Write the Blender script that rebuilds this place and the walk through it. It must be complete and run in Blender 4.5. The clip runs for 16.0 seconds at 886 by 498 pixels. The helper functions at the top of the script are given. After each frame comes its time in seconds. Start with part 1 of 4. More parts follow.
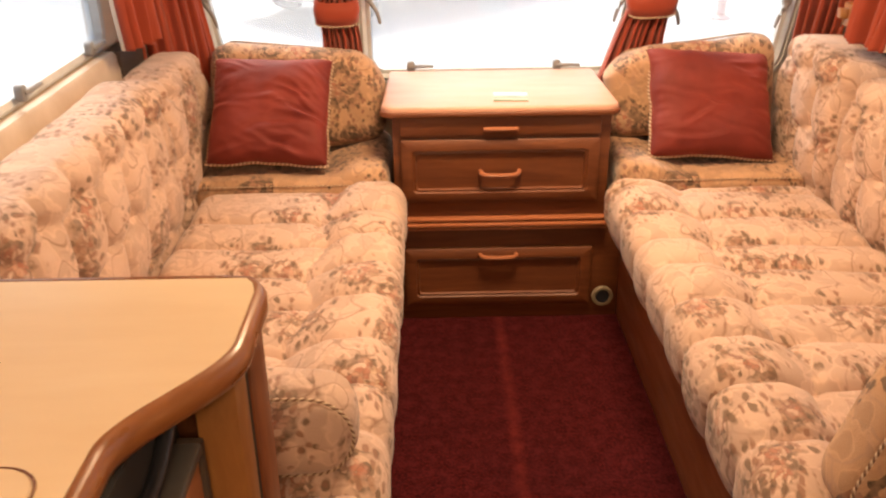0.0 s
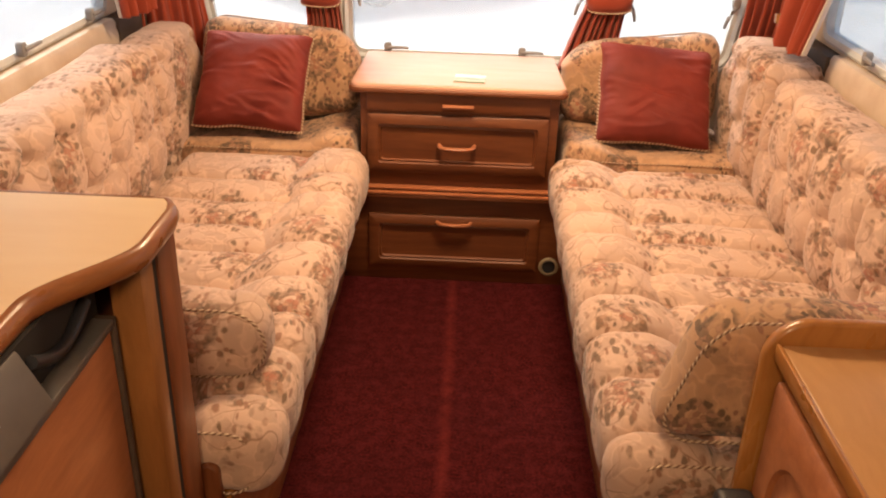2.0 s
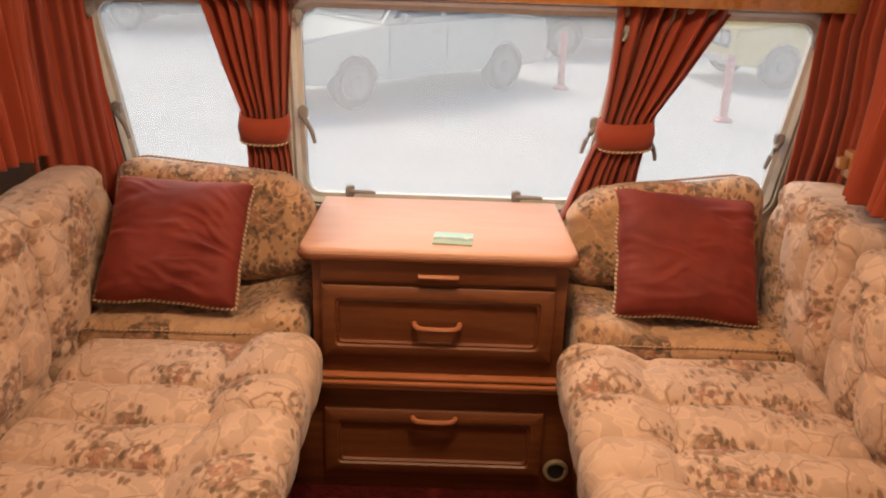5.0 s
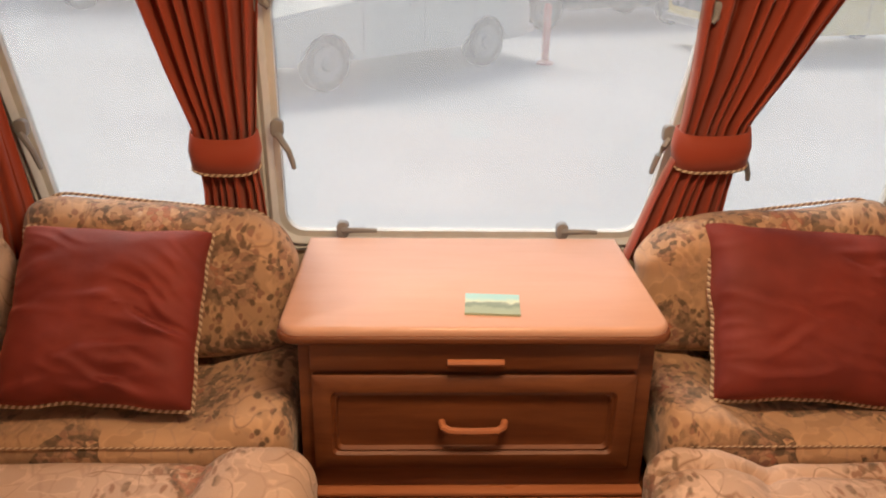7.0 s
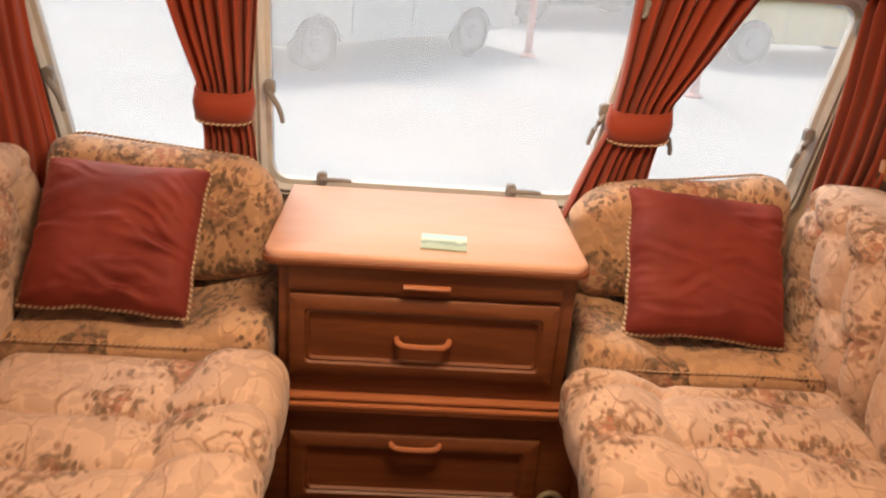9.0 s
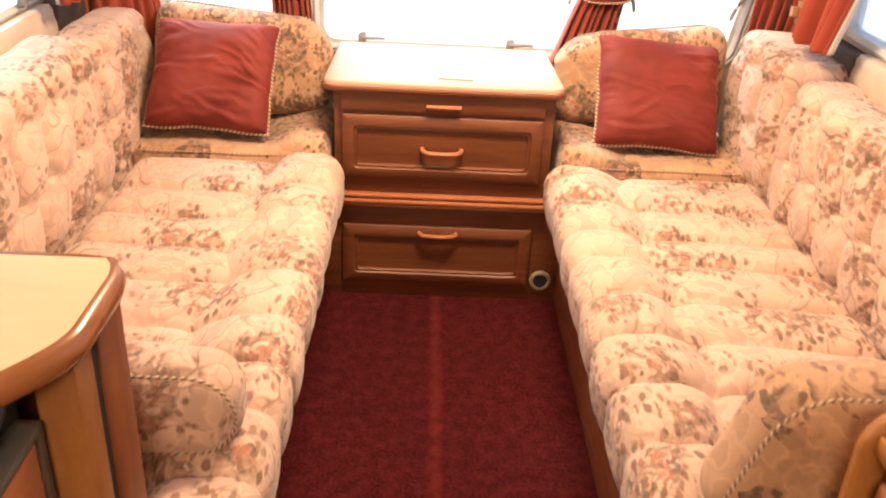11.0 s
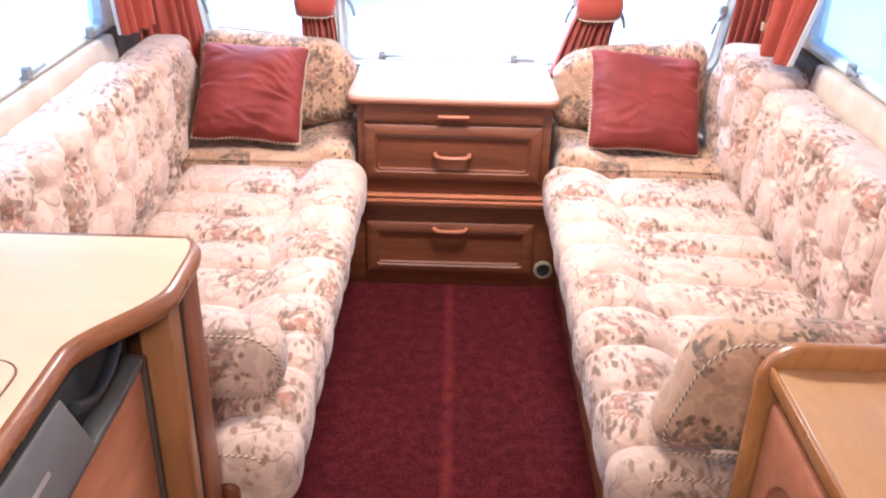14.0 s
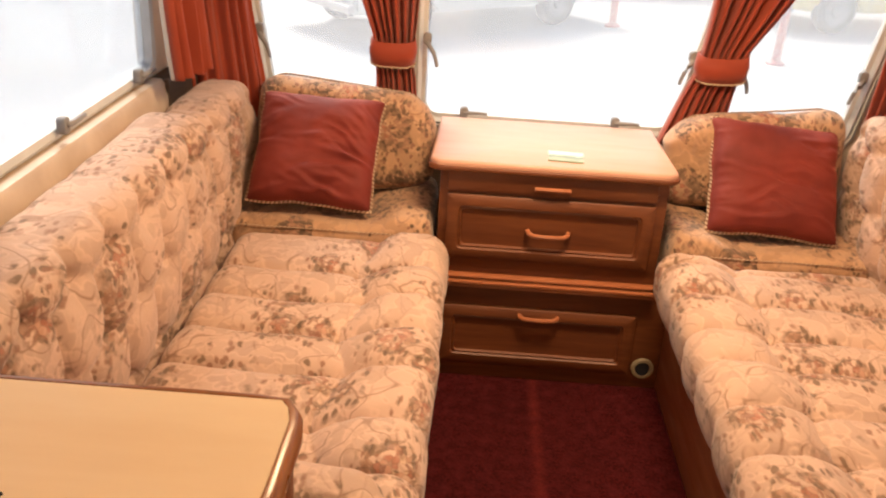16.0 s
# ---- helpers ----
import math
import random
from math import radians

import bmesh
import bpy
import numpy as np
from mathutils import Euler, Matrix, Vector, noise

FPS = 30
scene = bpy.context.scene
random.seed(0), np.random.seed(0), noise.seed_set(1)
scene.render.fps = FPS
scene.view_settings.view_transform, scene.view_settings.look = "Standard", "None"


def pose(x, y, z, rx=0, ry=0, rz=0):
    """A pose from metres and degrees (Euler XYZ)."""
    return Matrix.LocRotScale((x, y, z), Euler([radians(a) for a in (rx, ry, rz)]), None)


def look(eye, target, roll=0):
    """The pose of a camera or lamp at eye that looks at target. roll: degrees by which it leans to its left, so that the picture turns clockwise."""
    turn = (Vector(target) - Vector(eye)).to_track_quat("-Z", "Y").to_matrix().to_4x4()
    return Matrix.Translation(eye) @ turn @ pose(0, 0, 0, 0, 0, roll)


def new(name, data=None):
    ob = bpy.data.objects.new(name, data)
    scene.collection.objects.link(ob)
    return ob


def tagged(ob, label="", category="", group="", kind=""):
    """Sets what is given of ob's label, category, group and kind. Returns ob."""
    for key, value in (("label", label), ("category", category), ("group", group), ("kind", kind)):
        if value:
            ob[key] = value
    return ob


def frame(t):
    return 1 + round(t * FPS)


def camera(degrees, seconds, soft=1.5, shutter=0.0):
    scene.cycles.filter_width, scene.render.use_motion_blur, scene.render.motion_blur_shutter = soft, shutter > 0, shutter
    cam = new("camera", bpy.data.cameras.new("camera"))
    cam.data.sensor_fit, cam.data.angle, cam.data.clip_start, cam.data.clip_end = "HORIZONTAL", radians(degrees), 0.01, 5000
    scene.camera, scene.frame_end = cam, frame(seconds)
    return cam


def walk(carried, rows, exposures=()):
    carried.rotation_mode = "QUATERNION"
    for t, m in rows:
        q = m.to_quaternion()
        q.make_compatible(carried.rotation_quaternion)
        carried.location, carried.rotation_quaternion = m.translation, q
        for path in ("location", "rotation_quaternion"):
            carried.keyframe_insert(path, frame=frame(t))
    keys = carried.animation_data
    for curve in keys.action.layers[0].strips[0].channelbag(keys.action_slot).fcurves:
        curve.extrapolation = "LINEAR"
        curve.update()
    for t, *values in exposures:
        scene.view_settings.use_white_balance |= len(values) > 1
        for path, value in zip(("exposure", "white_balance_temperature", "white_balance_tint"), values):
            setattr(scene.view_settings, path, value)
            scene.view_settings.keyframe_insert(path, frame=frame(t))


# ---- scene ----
cam = camera(53.3, 16.0, 2.0, 0.4)
METRES, EYE, TILT, LEAN, TURN = 4.0, 1.48, 0.0, 0.9, -0.9
ROWS = [
    (0.0, 0.0, 0.0, 0.0, 0.08, -25.36, -0.16),
    (0.5, -0.001, -0.0208, 0.0122, 2.64, -24.32, -0.99),
    (1.0, 0.0201, -0.0371, 0.0099, 2.39, -25.22, -2.17),
    (1.5, 0.0462, -0.0652, 0.01, 3.1, -26.43, -3.36),
    (2.0, 0.0581, -0.0687, 0.0143, 3.02, -26.23, -2.57),
    (2.5, 0.0409, -0.0256, 0.0129, 1.37, -25.17, -1.54),
    (3.0, 0.0257, 0.0171, 0.0178, 0.23, -21.8, -2.53),
    (5.5, 0.0517, 0.1481, 0.0089, 1.66, -20.6, -2.64),
    (6.0, 0.0383, 0.1939, -0.0016, 1.63, -22.44, -2.49),
    (6.5, 0.0259, 0.2506, -0.0015, -0.34, -23.16, -1.17),
    (7.0, 0.0173, 0.2833, -0.0021, -0.71, -22.22, -1.84),
    (7.5, 0.0118, 0.2821, -0.0044, -0.59, -23.22, -3.52),
    (8.0, 0.0117, 0.2708, -0.0038, -1.68, -23.41, -4.06),
    (8.5, 0.0184, 0.249, -0.0008, -2.2, -23.09, -4.93),
    (9.0, 0.0271, 0.1986, 0.006, -0.81, -22.84, -5.13),
    (9.5, 0.0337, 0.1386, 0.0034, 0.52, -23.78, -5.08),
    (10.0, 0.0271, 0.0976, 0.0041, 0.77, -26.38, -4.49),
    (12.5, 0.0481, -0.0774, 0.0212, -0.09, -27.93, -2.19),
    (13.0, 0.049, -0.0743, 0.029, -0.05, -28.54, -1.58),
    (13.5, 0.0519, -0.074, 0.0317, 0.3, -29.79, -1.76),
    (14.0, 0.047, -0.0751, 0.0394, 1.78, -27.26, -2.23),
    (14.5, 0.0435, -0.0496, 0.0261, 1.91, -26.38, -2.66),
    (15.0, 0.0183, -0.0021, 0.0212, 1.49, -26.15, -3.3),
    (15.5, -0.0032, 0.0319, 0.0172, 1.77, -25.49, -3.56),
    (16.0, -0.0115, 0.0379, 0.02, 3.89, -24.82, -4.03),
]
EXPOSURES = [
    (0.0, 0.8, 6500, 10), (0.5, 0.65, 6500, 10), (1.0, 0.42, 6500, 10), (1.5, 0.62, 6500, 10), (2.0, 0.68, 6500, 10), (2.5, 1.15, 6500, 10), (3.0, 0.8, 6500, 10), (3.2, 0.4, 6500, 10),
    (5.5, 0.06, 6500, 10), (6.5, 0.0, 6500, 10), (7.0, -0.04, 6500, 10), (7.5, 0.2, 6500, 10), (8.0, 0.35, 6500, 10), (9.0, 0.3, 6500, 10), (9.5, 0.53, 6500, 10), (10.0, 0.95, 6500, 10), (10.2, 1.05, 6500, 10),
    (12.5, 1.65, 4050, 3), (13.5, 1.65, 4000, 2), (14.0, 1.6, 4000, 2), (14.5, 1.5, 4200, 2), (15.0, 1.0, 4850, 5), (15.5, 0.75, 5800, 8), (16.0, 0.65, 6500, 10),
]
walk(cam, [(t, pose(0, 0, EYE, TILT, LEAN, TURN) @ pose(METRES * x, METRES * y, METRES * z, 90 + pitch, roll, yaw)) for t, x, y, z, yaw, pitch, roll in ROWS], EXPOSURES)

# ---- world, sun and lamps ----
world = bpy.data.worlds.new("sky")
scene.world = world
world.use_nodes = True
wn = world.node_tree
sky = wn.nodes.new("ShaderNodeTexSky")
sky.sky_type = "NISHITA"
sky.sun_disc = False
sky.sun_elevation, sky.sun_rotation = radians(48), radians(-25)
sky.dust_density = 4.0
wn.links.new(sky.outputs["Color"], wn.nodes["Background"].inputs["Color"])
wn.nodes["Background"].inputs["Strength"].default_value = 0.15

sun = new("sun", bpy.data.lights.new("sun", "SUN"))
sun.data.energy, sun.data.angle, sun.data.color = 2.0, radians(20), (1.0, 0.96, 0.9)
sun.matrix_world = look((-4, 9, 12), (0, 0, 0))


def area_lamp(name, at, target, sx, sy, watts, colour):
    lamp = new(name, bpy.data.lights.new(name, "AREA"))
    lamp.data.shape, lamp.data.size, lamp.data.size_y = "RECTANGLE", sx, sy
    lamp.data.energy, lamp.data.color = watts, colour
    lamp.matrix_world = look(at, target)
    return lamp


# the warm ceiling lamps
area_lamp("ceiling_lamp_glow", (0.28, 2.0, 1.88), (0.28, 2.0, 0), 0.5, 0.25, 19.5, (1.0, 0.67, 0.39))
area_lamp("ceiling_lamp_glow", (0.1, -0.6, 1.88), (0.1, -0.6, 0), 0.5, 0.25, 15, (1.0, 0.67, 0.39))


# ---- materials ----
def material(name, base=(0.5, 0.5, 0.5), rough=0.5, metal=0.0):
    m = bpy.data.materials.new(name)
    m.use_nodes = True
    b = m.node_tree.nodes["Principled BSDF"]
    b.inputs["Base Color"].default_value = (*base, 1)
    b.inputs["Roughness"].default_value = rough
    b.inputs["Metallic"].default_value = metal
    return m


class Nodes:
    """Short names for the nodes of one material."""

    def __init__(self, m):
        self.t = m.node_tree
        self.out = self.t.nodes["Principled BSDF"]
        self.co = self.t.nodes.new("ShaderNodeTexCoord").outputs["Object"]

    def put(self, value, socket):
        if isinstance(value, bpy.types.NodeSocket):
            self.t.links.new(value, socket)
        elif isinstance(value, tuple) and len(value) == 3 and socket.type == "RGBA":
            socket.default_value = (*value, 1)
        else:
            socket.default_value = value

    def mapping(self, scale=(1, 1, 1), turn=(0, 0, 0), co=None):
        n = self.t.nodes.new("ShaderNodeMapping")
        self.put(co or self.co, n.inputs["Vector"])
        n.inputs["Scale"].default_value, n.inputs["Rotation"].default_value = scale, turn
        return n.outputs[0]

    def noise(self, scale, detail=3.0, rough=0.5, co=None, colour=False):
        n = self.t.nodes.new("ShaderNodeTexNoise")
        self.put(co or self.co, n.inputs["Vector"])
        n.inputs["Scale"].default_value, n.inputs["Detail"].default_value, n.inputs["Roughness"].default_value = scale, detail, rough
        return n.outputs["Color" if colour else "Fac"]

    def cells(self, scale, co=None, feature="F1"):
        n = self.t.nodes.new("ShaderNodeTexVoronoi")
        n.feature = feature
        self.put(co or self.co, n.inputs["Vector"])
        n.inputs["Scale"].default_value = scale
        return n.outputs

    def ramp(self, value, stops, step=False):
        n = self.t.nodes.new("ShaderNodeValToRGB")
        self.put(value, n.inputs["Fac"])
        if step:
            n.color_ramp.interpolation = "CONSTANT"
        while len(n.color_ramp.elements) < len(stops):
            n.color_ramp.elements.new(0.5)
        for e, (at, c) in zip(n.color_ramp.elements, stops):
            e.position = at
            e.color = (*c, 1) if isinstance(c, tuple) else (c, c, c, 1)
        return n.outputs["Color"]

    def mix(self, fac, a, b, kind="MIX"):
        n = self.t.nodes.new("ShaderNodeMix")
        n.data_type, n.blend_type = "RGBA", kind
        self.put(fac, n.inputs[0]), self.put(a, n.inputs[6]), self.put(b, n.inputs[7])
        return n.outputs[2]

    def math(self, op, a, b=0.0):
        n = self.t.nodes.new("ShaderNodeMath")
        n.operation = op
        self.put(a, n.inputs[0]), self.put(b, n.inputs[1])
        return n.outputs[0]

    def add(self, a, b, k=1.0):
        n = self.t.nodes.new("ShaderNodeVectorMath")
        n.operation = "MULTIPLY_ADD"
        self.put(b, n.inputs[0])
        n.inputs[1].default_value = (k, k, k)
        self.put(a, n.inputs[2])
        return n.outputs[0]

    def bump(self, height, strength=0.3, distance=0.002):
        n = self.t.nodes.new("ShaderNodeBump")
        n.inputs["Strength"].default_value, n.inputs["Distance"].default_value = strength, distance
        self.put(height, n.inputs["Height"])
        self.put(n.outputs[0], self.out.inputs["Normal"])

    def base(self, c):
        self.put(c, self.out.inputs["Base Color"])


def wood(name, dark, light, grain=(2.0, 40.0, 40.0), rough=0.42, coat=0.12, relief=0.12):
    m = material(name, light, rough)
    n = Nodes(m)
    co = n.mapping(grain)
    warp = n.add(co, n.noise(1.3, 2, co=n.mapping((1.5, 4, 4)), colour=True), 3.0)
    fine = n.noise(1.0, 6, 0.65, warp)
    wide = n.noise(3.0, 3, 0.5, n.mapping(tuple(g ** 0.5 for g in grain)))
    c = n.mix(n.ramp(fine, [(0.3, 0.0), (0.72, 1.0)]), dark, light)
    c = n.mix(n.ramp(wide, [(0.35, 0.0), (0.7, 0.45)]), c, dark)
    n.base(c)
    n.put(n.ramp(wide, [(0.2, rough - 0.08), (0.8, rough + 0.12)]), n.out.inputs["Roughness"])
    n.out.inputs["Coat Weight"].default_value, n.out.inputs["Coat Roughness"].default_value = coat, 0.2
    n.bump(fine, relief, 0.001)
    return m


CHERRY_D, CHERRY_L = (0.115, 0.031, 0.009), (0.23, 0.076, 0.024)
cherry = wood("cherry_veneer", CHERRY_D, CHERRY_L, rough=0.5, coat=0.04)
cherry_up = wood("cherry_veneer_upright", CHERRY_D, CHERRY_L, (40, 40, 2.0))
cherry_side = wood("cherry_veneer_sideways", (0.30, 0.10, 0.036), (0.46, 0.18, 0.07), (40, 2.0, 40))
oak = wood("golden_lipping", (0.30, 0.118, 0.027), (0.48, 0.215, 0.058), (30, 4.0, 30), 0.28, 0.5)
oak_up = wood("golden_lipping_upright", (0.30, 0.118, 0.027), (0.48, 0.215, 0.058), (40, 40, 2.0), 0.3, 0.4)
laminate = material("light_beech_laminate", (0.76, 0.56, 0.35), 0.34)
n = Nodes(laminate)
n.base(n.mix(n.ramp(n.noise(2.5, 4, 0.6, n.mapping((1.0, 5.0, 1.0))), [(0.3, 0.0), (0.7, 1.0)]), (0.78, 0.58, 0.36), (0.84, 0.66, 0.44)))
n.put(n.ramp(n.noise(7, 4), [(0.3, 0.33), (0.7, 0.40)]), n.out.inputs["Roughness"])
chest_laminate = wood("pale_cherry_laminate", (0.60, 0.335, 0.235), (0.64, 0.37, 0.265), (3.0, 45, 45), 0.36, 0.15, 0.02)


cabinet_laminate = wood("golden_laminate", (0.42, 0.22, 0.085), (0.50, 0.275, 0.115), (40, 3.0, 40), 0.35, 0.2)
edging_wood = wood("brown_edging_wood", (0.22, 0.078, 0.024), (0.36, 0.14, 0.046), (8, 8, 60), 0.3, 0.4)
pilaster_wood = wood("brown_pilaster_wood", (0.20, 0.08, 0.022), (0.34, 0.145, 0.045), (40, 40, 2.0), 0.35, 0.3)


def floral(name, ground_low, ground_high, strength, spread=0.0):
    m = material(name, ground_high, 0.9)
    n = Nodes(m)
    n.out.inputs["Sheen Weight"].default_value, n.out.inputs["Sheen Roughness"].default_value = 0.2, 0.5
    warp = n.add(n.co, n.noise(9.0, 2, colour=True), 0.05)
    fine_warp = n.add(warp, n.noise(40, 2, colour=True), 0.012)
    tone = n.noise(3.5, 3)
    c = n.mix(n.ramp(tone, [(0.3, 0.0), (0.7, 1.0)]), ground_low, ground_high)
    # pale outlined leaves woven tone on tone into the ground
    outline = n.cells(19.0, n.mapping((1.0, 0.55, 0.8), (0.5, 0.3, 0.4), warp), "DISTANCE_TO_EDGE")
    c = n.mix(n.math("MULTIPLY", n.ramp(outline["Distance"], [(0.012, 0.42), (0.05, 0.0)]), n.ramp(n.noise(10, 1), [(0.42, 0.0), (0.5, 1.0)])), c, (0.36, 0.225, 0.16))
    weft = n.noise(19, 1.5, 0.5, warp)
    c = n.mix(n.ramp(weft, [(0.51, 0.0), (0.56, 0.42)]), c, tuple(0.76 * v for v in ground_low))
    c = n.mix(n.ramp(weft, [(0.475, 0.0), (0.495, 0.4), (0.515, 0.4), (0.53, 0.0)]), c, tuple(1.14 * v for v in ground_high))
    # thin scrolling stems
    for scale, colour, width in ((6.2, (0.25, 0.135, 0.08), 0.0055), (9.5, (0.28, 0.165, 0.11), 0.006)):
        line = n.math("ABSOLUTE", n.math("SUBTRACT", n.noise(scale, 1.0, 0.35, warp), 0.5))
        broken = n.ramp(n.noise(7.0, 1), [(0.46, 0.0), (0.54, 0.8)])
        line = n.math("MULTIPLY", n.ramp(line, [(0.0, 1.0), (width, 0.7), (width * 1.7, 0.0)]), broken)
        c = n.mix(line, c, colour)
    # posies: blossoms of small petals ringed by sprays of dark leaves
    posy = n.cells(6.4, n.add(n.co, n.noise(12, 2, colour=True), 0.06))
    reach = n.math("ADD", posy["Distance"], n.math("MULTIPLY", n.noise(30, 2), 0.36))
    pick = n.ramp(posy["Color"], [(0.22, 0.0), (0.24, 1.0)])
    for turn, scale, hue in (((0.4, 0.3, 0.7), 54.0, (0.145, 0.087, 0.05)), ((1.2, 0.8, -0.6), 64.0, (0.27, 0.135, 0.085))):
        leaf = n.cells(scale, n.mapping((1.0, 0.42, 0.75), turn, fine_warp))
        where = n.math("MULTIPLY", n.ramp(reach, [(0.70 + spread, 1.0), (0.80 + spread, 0.0)]), pick)
        gate = n.ramp(leaf["Color"], [(0.38, 0.0), (0.42, strength)])
        shape = n.ramp(leaf["Distance"], [(0.28, 1.0), (0.42, 0.0)])
        c = n.mix(n.math("MULTIPLY", where, n.math("MULTIPLY", gate, shape)), c, hue)
    inside = n.math("MULTIPLY", n.ramp(reach, [(0.50 + spread, 1.0), (0.58 + spread, 0.0)]), pick)
    petal = n.cells(76.0, fine_warp)
    rim = n.cells(76.0, fine_warp, "DISTANCE_TO_EDGE")
    core = n.ramp(reach, [(0.38, 1.0), (0.46, 0.0)])
    gap = n.ramp(petal["Color"], [(0.0, 1.0), (0.58, 1.0), (0.62, 0.1)], True)
    leaf_hue = n.ramp(petal["Color"], [(0.0, (0.11, 0.07, 0.042)), (0.34, (0.19, 0.115, 0.068)), (0.48, (0.33, 0.18, 0.11))], True)
    rose_hue = n.ramp(petal["Color"], [(0.0, (0.38, 0.14, 0.085)), (0.36, (0.50, 0.27, 0.18)), (0.50, (0.25, 0.115, 0.08)), (0.60, (0.60, 0.42, 0.29))], True)
    hue = n.mix(core, leaf_hue, rose_hue)
    hue = n.mix(n.ramp(rim["Distance"], [(0.02, 0.6), (0.10, 0.0)]), hue, (0.17, 0.095, 0.06))
    c = n.mix(n.math("MULTIPLY", n.math("MULTIPLY", inside, gap), n.ramp(n.noise(70, 2), [(0.3, 0.6 * strength), (0.6, strength)])), c, hue)
    n.base(c)
    weave = n.noise(420, 2)
    n.bump(n.math("ADD", weave, n.math("MULTIPLY", n.noise(38, 3), 1.6)), 0.35, 0.003)
    return m


fabric = floral("floral_tapestry", (0.52, 0.352, 0.262), (0.605, 0.42, 0.32), 0.85)
# deeper gold for less faded cloth, with some shade put into the colour
fabric_deep = floral("unfaded_shaded_floral_tapestry", (0.44, 0.255, 0.14), (0.53, 0.325, 0.19), 1.0, 0.2)

velvet = material("brick_red_velvet", (0.30, 0.04, 0.025), 0.75)
n = Nodes(velvet)
n.base(n.mix(n.ramp(n.noise(7, 4), [(0.3, 0.0), (0.7, 1.0)]), (0.135, 0.013, 0.0075), (0.225, 0.027, 0.0155)))
n.put(n.ramp(n.noise(14, 4, 0.6), [(0.35, 0.15), (0.7, 0.65)]), n.out.inputs["Sheen Weight"])
n.out.inputs["Sheen Roughness"].default_value = 0.35
n.put((0.8, 0.2, 0.12), n.out.inputs["Sheen Tint"])
n.bump(n.math("ADD", n.noise(500, 2), n.math("MULTIPLY", n.noise(18, 3), 3.0)), 0.25, 0.003)

curtain_cloth = material("terracotta_curtain_cloth", (0.40, 0.06, 0.022), 0.7)
n = Nodes(curtain_cloth)
n.base(n.mix(n.noise(6, 3), (0.30, 0.036, 0.014), (0.44, 0.074, 0.025)))
n.out.inputs["Sheen Weight"].default_value = 0.3
n.bump(n.noise(600, 2), 0.15, 0.001)
tr = curtain_cloth.node_tree.nodes.new("ShaderNodeBsdfTranslucent")
tr.inputs["Color"].default_value = (0.6, 0.12, 0.03, 1)
mx = curtain_cloth.node_tree.nodes.new("ShaderNodeMixShader")
mx.inputs[0].default_value = 0.22
lk = curtain_cloth.node_tree.links
lk.new(n.out.outputs[0], mx.inputs[1]), lk.new(tr.outputs[0], mx.inputs[2])
lk.new(mx.outputs[0], curtain_cloth.node_tree.nodes["Material Output"].inputs["Surface"])
lining_cloth = material("cream_lining", (0.75, 0.66, 0.55), 0.85)
n = Nodes(lining_cloth)
n.base(n.mix(n.noise(12, 3), (0.66, 0.57, 0.46), (0.78, 0.70, 0.6)))

carpet = material("burgundy_carpet", (0.12, 0.01, 0.015), 0.95)
n = Nodes(carpet)
c = n.mix(n.ramp(n.noise(130, 4, 0.75), [(0.38, 0.0), (0.64, 1.0)]), (0.022, 0.003, 0.0034), (0.122, 0.0135, 0.0145))
c = n.mix(n.ramp(n.noise(3.2, 5, 0.6), [(0.4, 0.0), (0.75, 0.6)]), c, (0.042, 0.0055, 0.006))
c = n.mix(n.ramp(n.noise(26, 4, 0.6), [(0.42, 0.0), (0.68, 0.5)]), c, (0.13, 0.018, 0.022))
c = n.mix(n.ramp(n.noise(55, 3, 0.6), [(0.5, 0.0), (0.72, 0.45)]), c, (0.025, 0.003, 0.005))
sep = n.t.nodes.new("ShaderNodeSeparateXYZ")
n.put(n.co, sep.inputs[0])
off = n.math("ABSOLUTE", n.math("SUBTRACT", n.math("ADD", sep.outputs[0], n.math("MULTIPLY", n.noise(2.0, 1), 0.02)), 0.214))
worn = n.math("MULTIPLY", n.ramp(off, [(0.003, 0.5), (0.024, 0.0)]), n.ramp(n.noise(22, 4), [(0.3, 0.1), (0.7, 0.9)]))
c = n.mix(worn, c, (0.26, 0.035, 0.03))
n.base(c)
n.bump(n.noise(300, 3, 0.7), 0.9, 0.006)
n.out.inputs["Specular IOR Level"].default_value = 0.08

cream_board = material("cream_wallboard", (0.68, 0.58, 0.45), 0.55)
n = Nodes(cream_board)
n.base(n.mix(n.noise(5, 4), (0.62, 0.51, 0.38), (0.72, 0.62, 0.49)))
n.bump(n.noise(160, 3), 0.15, 0.001)
ceiling_board = material("white_ceiling_board", (0.78, 0.74, 0.68), 0.6)
n = Nodes(ceiling_board)
n.base(n.mix(n.noise(8, 4), (0.74, 0.7, 0.63), (0.8, 0.77, 0.71)))
sill_plastic = material("beige_sill", (0.55, 0.45, 0.35), 0.4)
n = Nodes(sill_plastic)
n.base(n.mix(n.ramp(n.noise(9, 4), [(0.35, 0.0), (0.7, 1.0)]), (0.5, 0.39, 0.29), (0.62, 0.51, 0.40)))
rubber = material("grey_window_rubber", (0.16, 0.17, 0.17), 0.5)
n = Nodes(rubber)
n.base(n.mix(n.noise(30, 3), (0.50, 0.52, 0.52), (0.66, 0.68, 0.68)))
dark_trim = wood("dark_brown_trim", (0.05, 0.032, 0.022), (0.085, 0.055, 0.038), (30, 3, 30), 0.6, 0.0)
catch_plastic = material("black_catch_plastic", (0.016, 0.016, 0.02), 0.4)
# black catch plastic made grey: the bright haze at the windows is in its colour
catch_grey = material("hazed_catch_plastic", (0.24, 0.24, 0.245), 0.5)
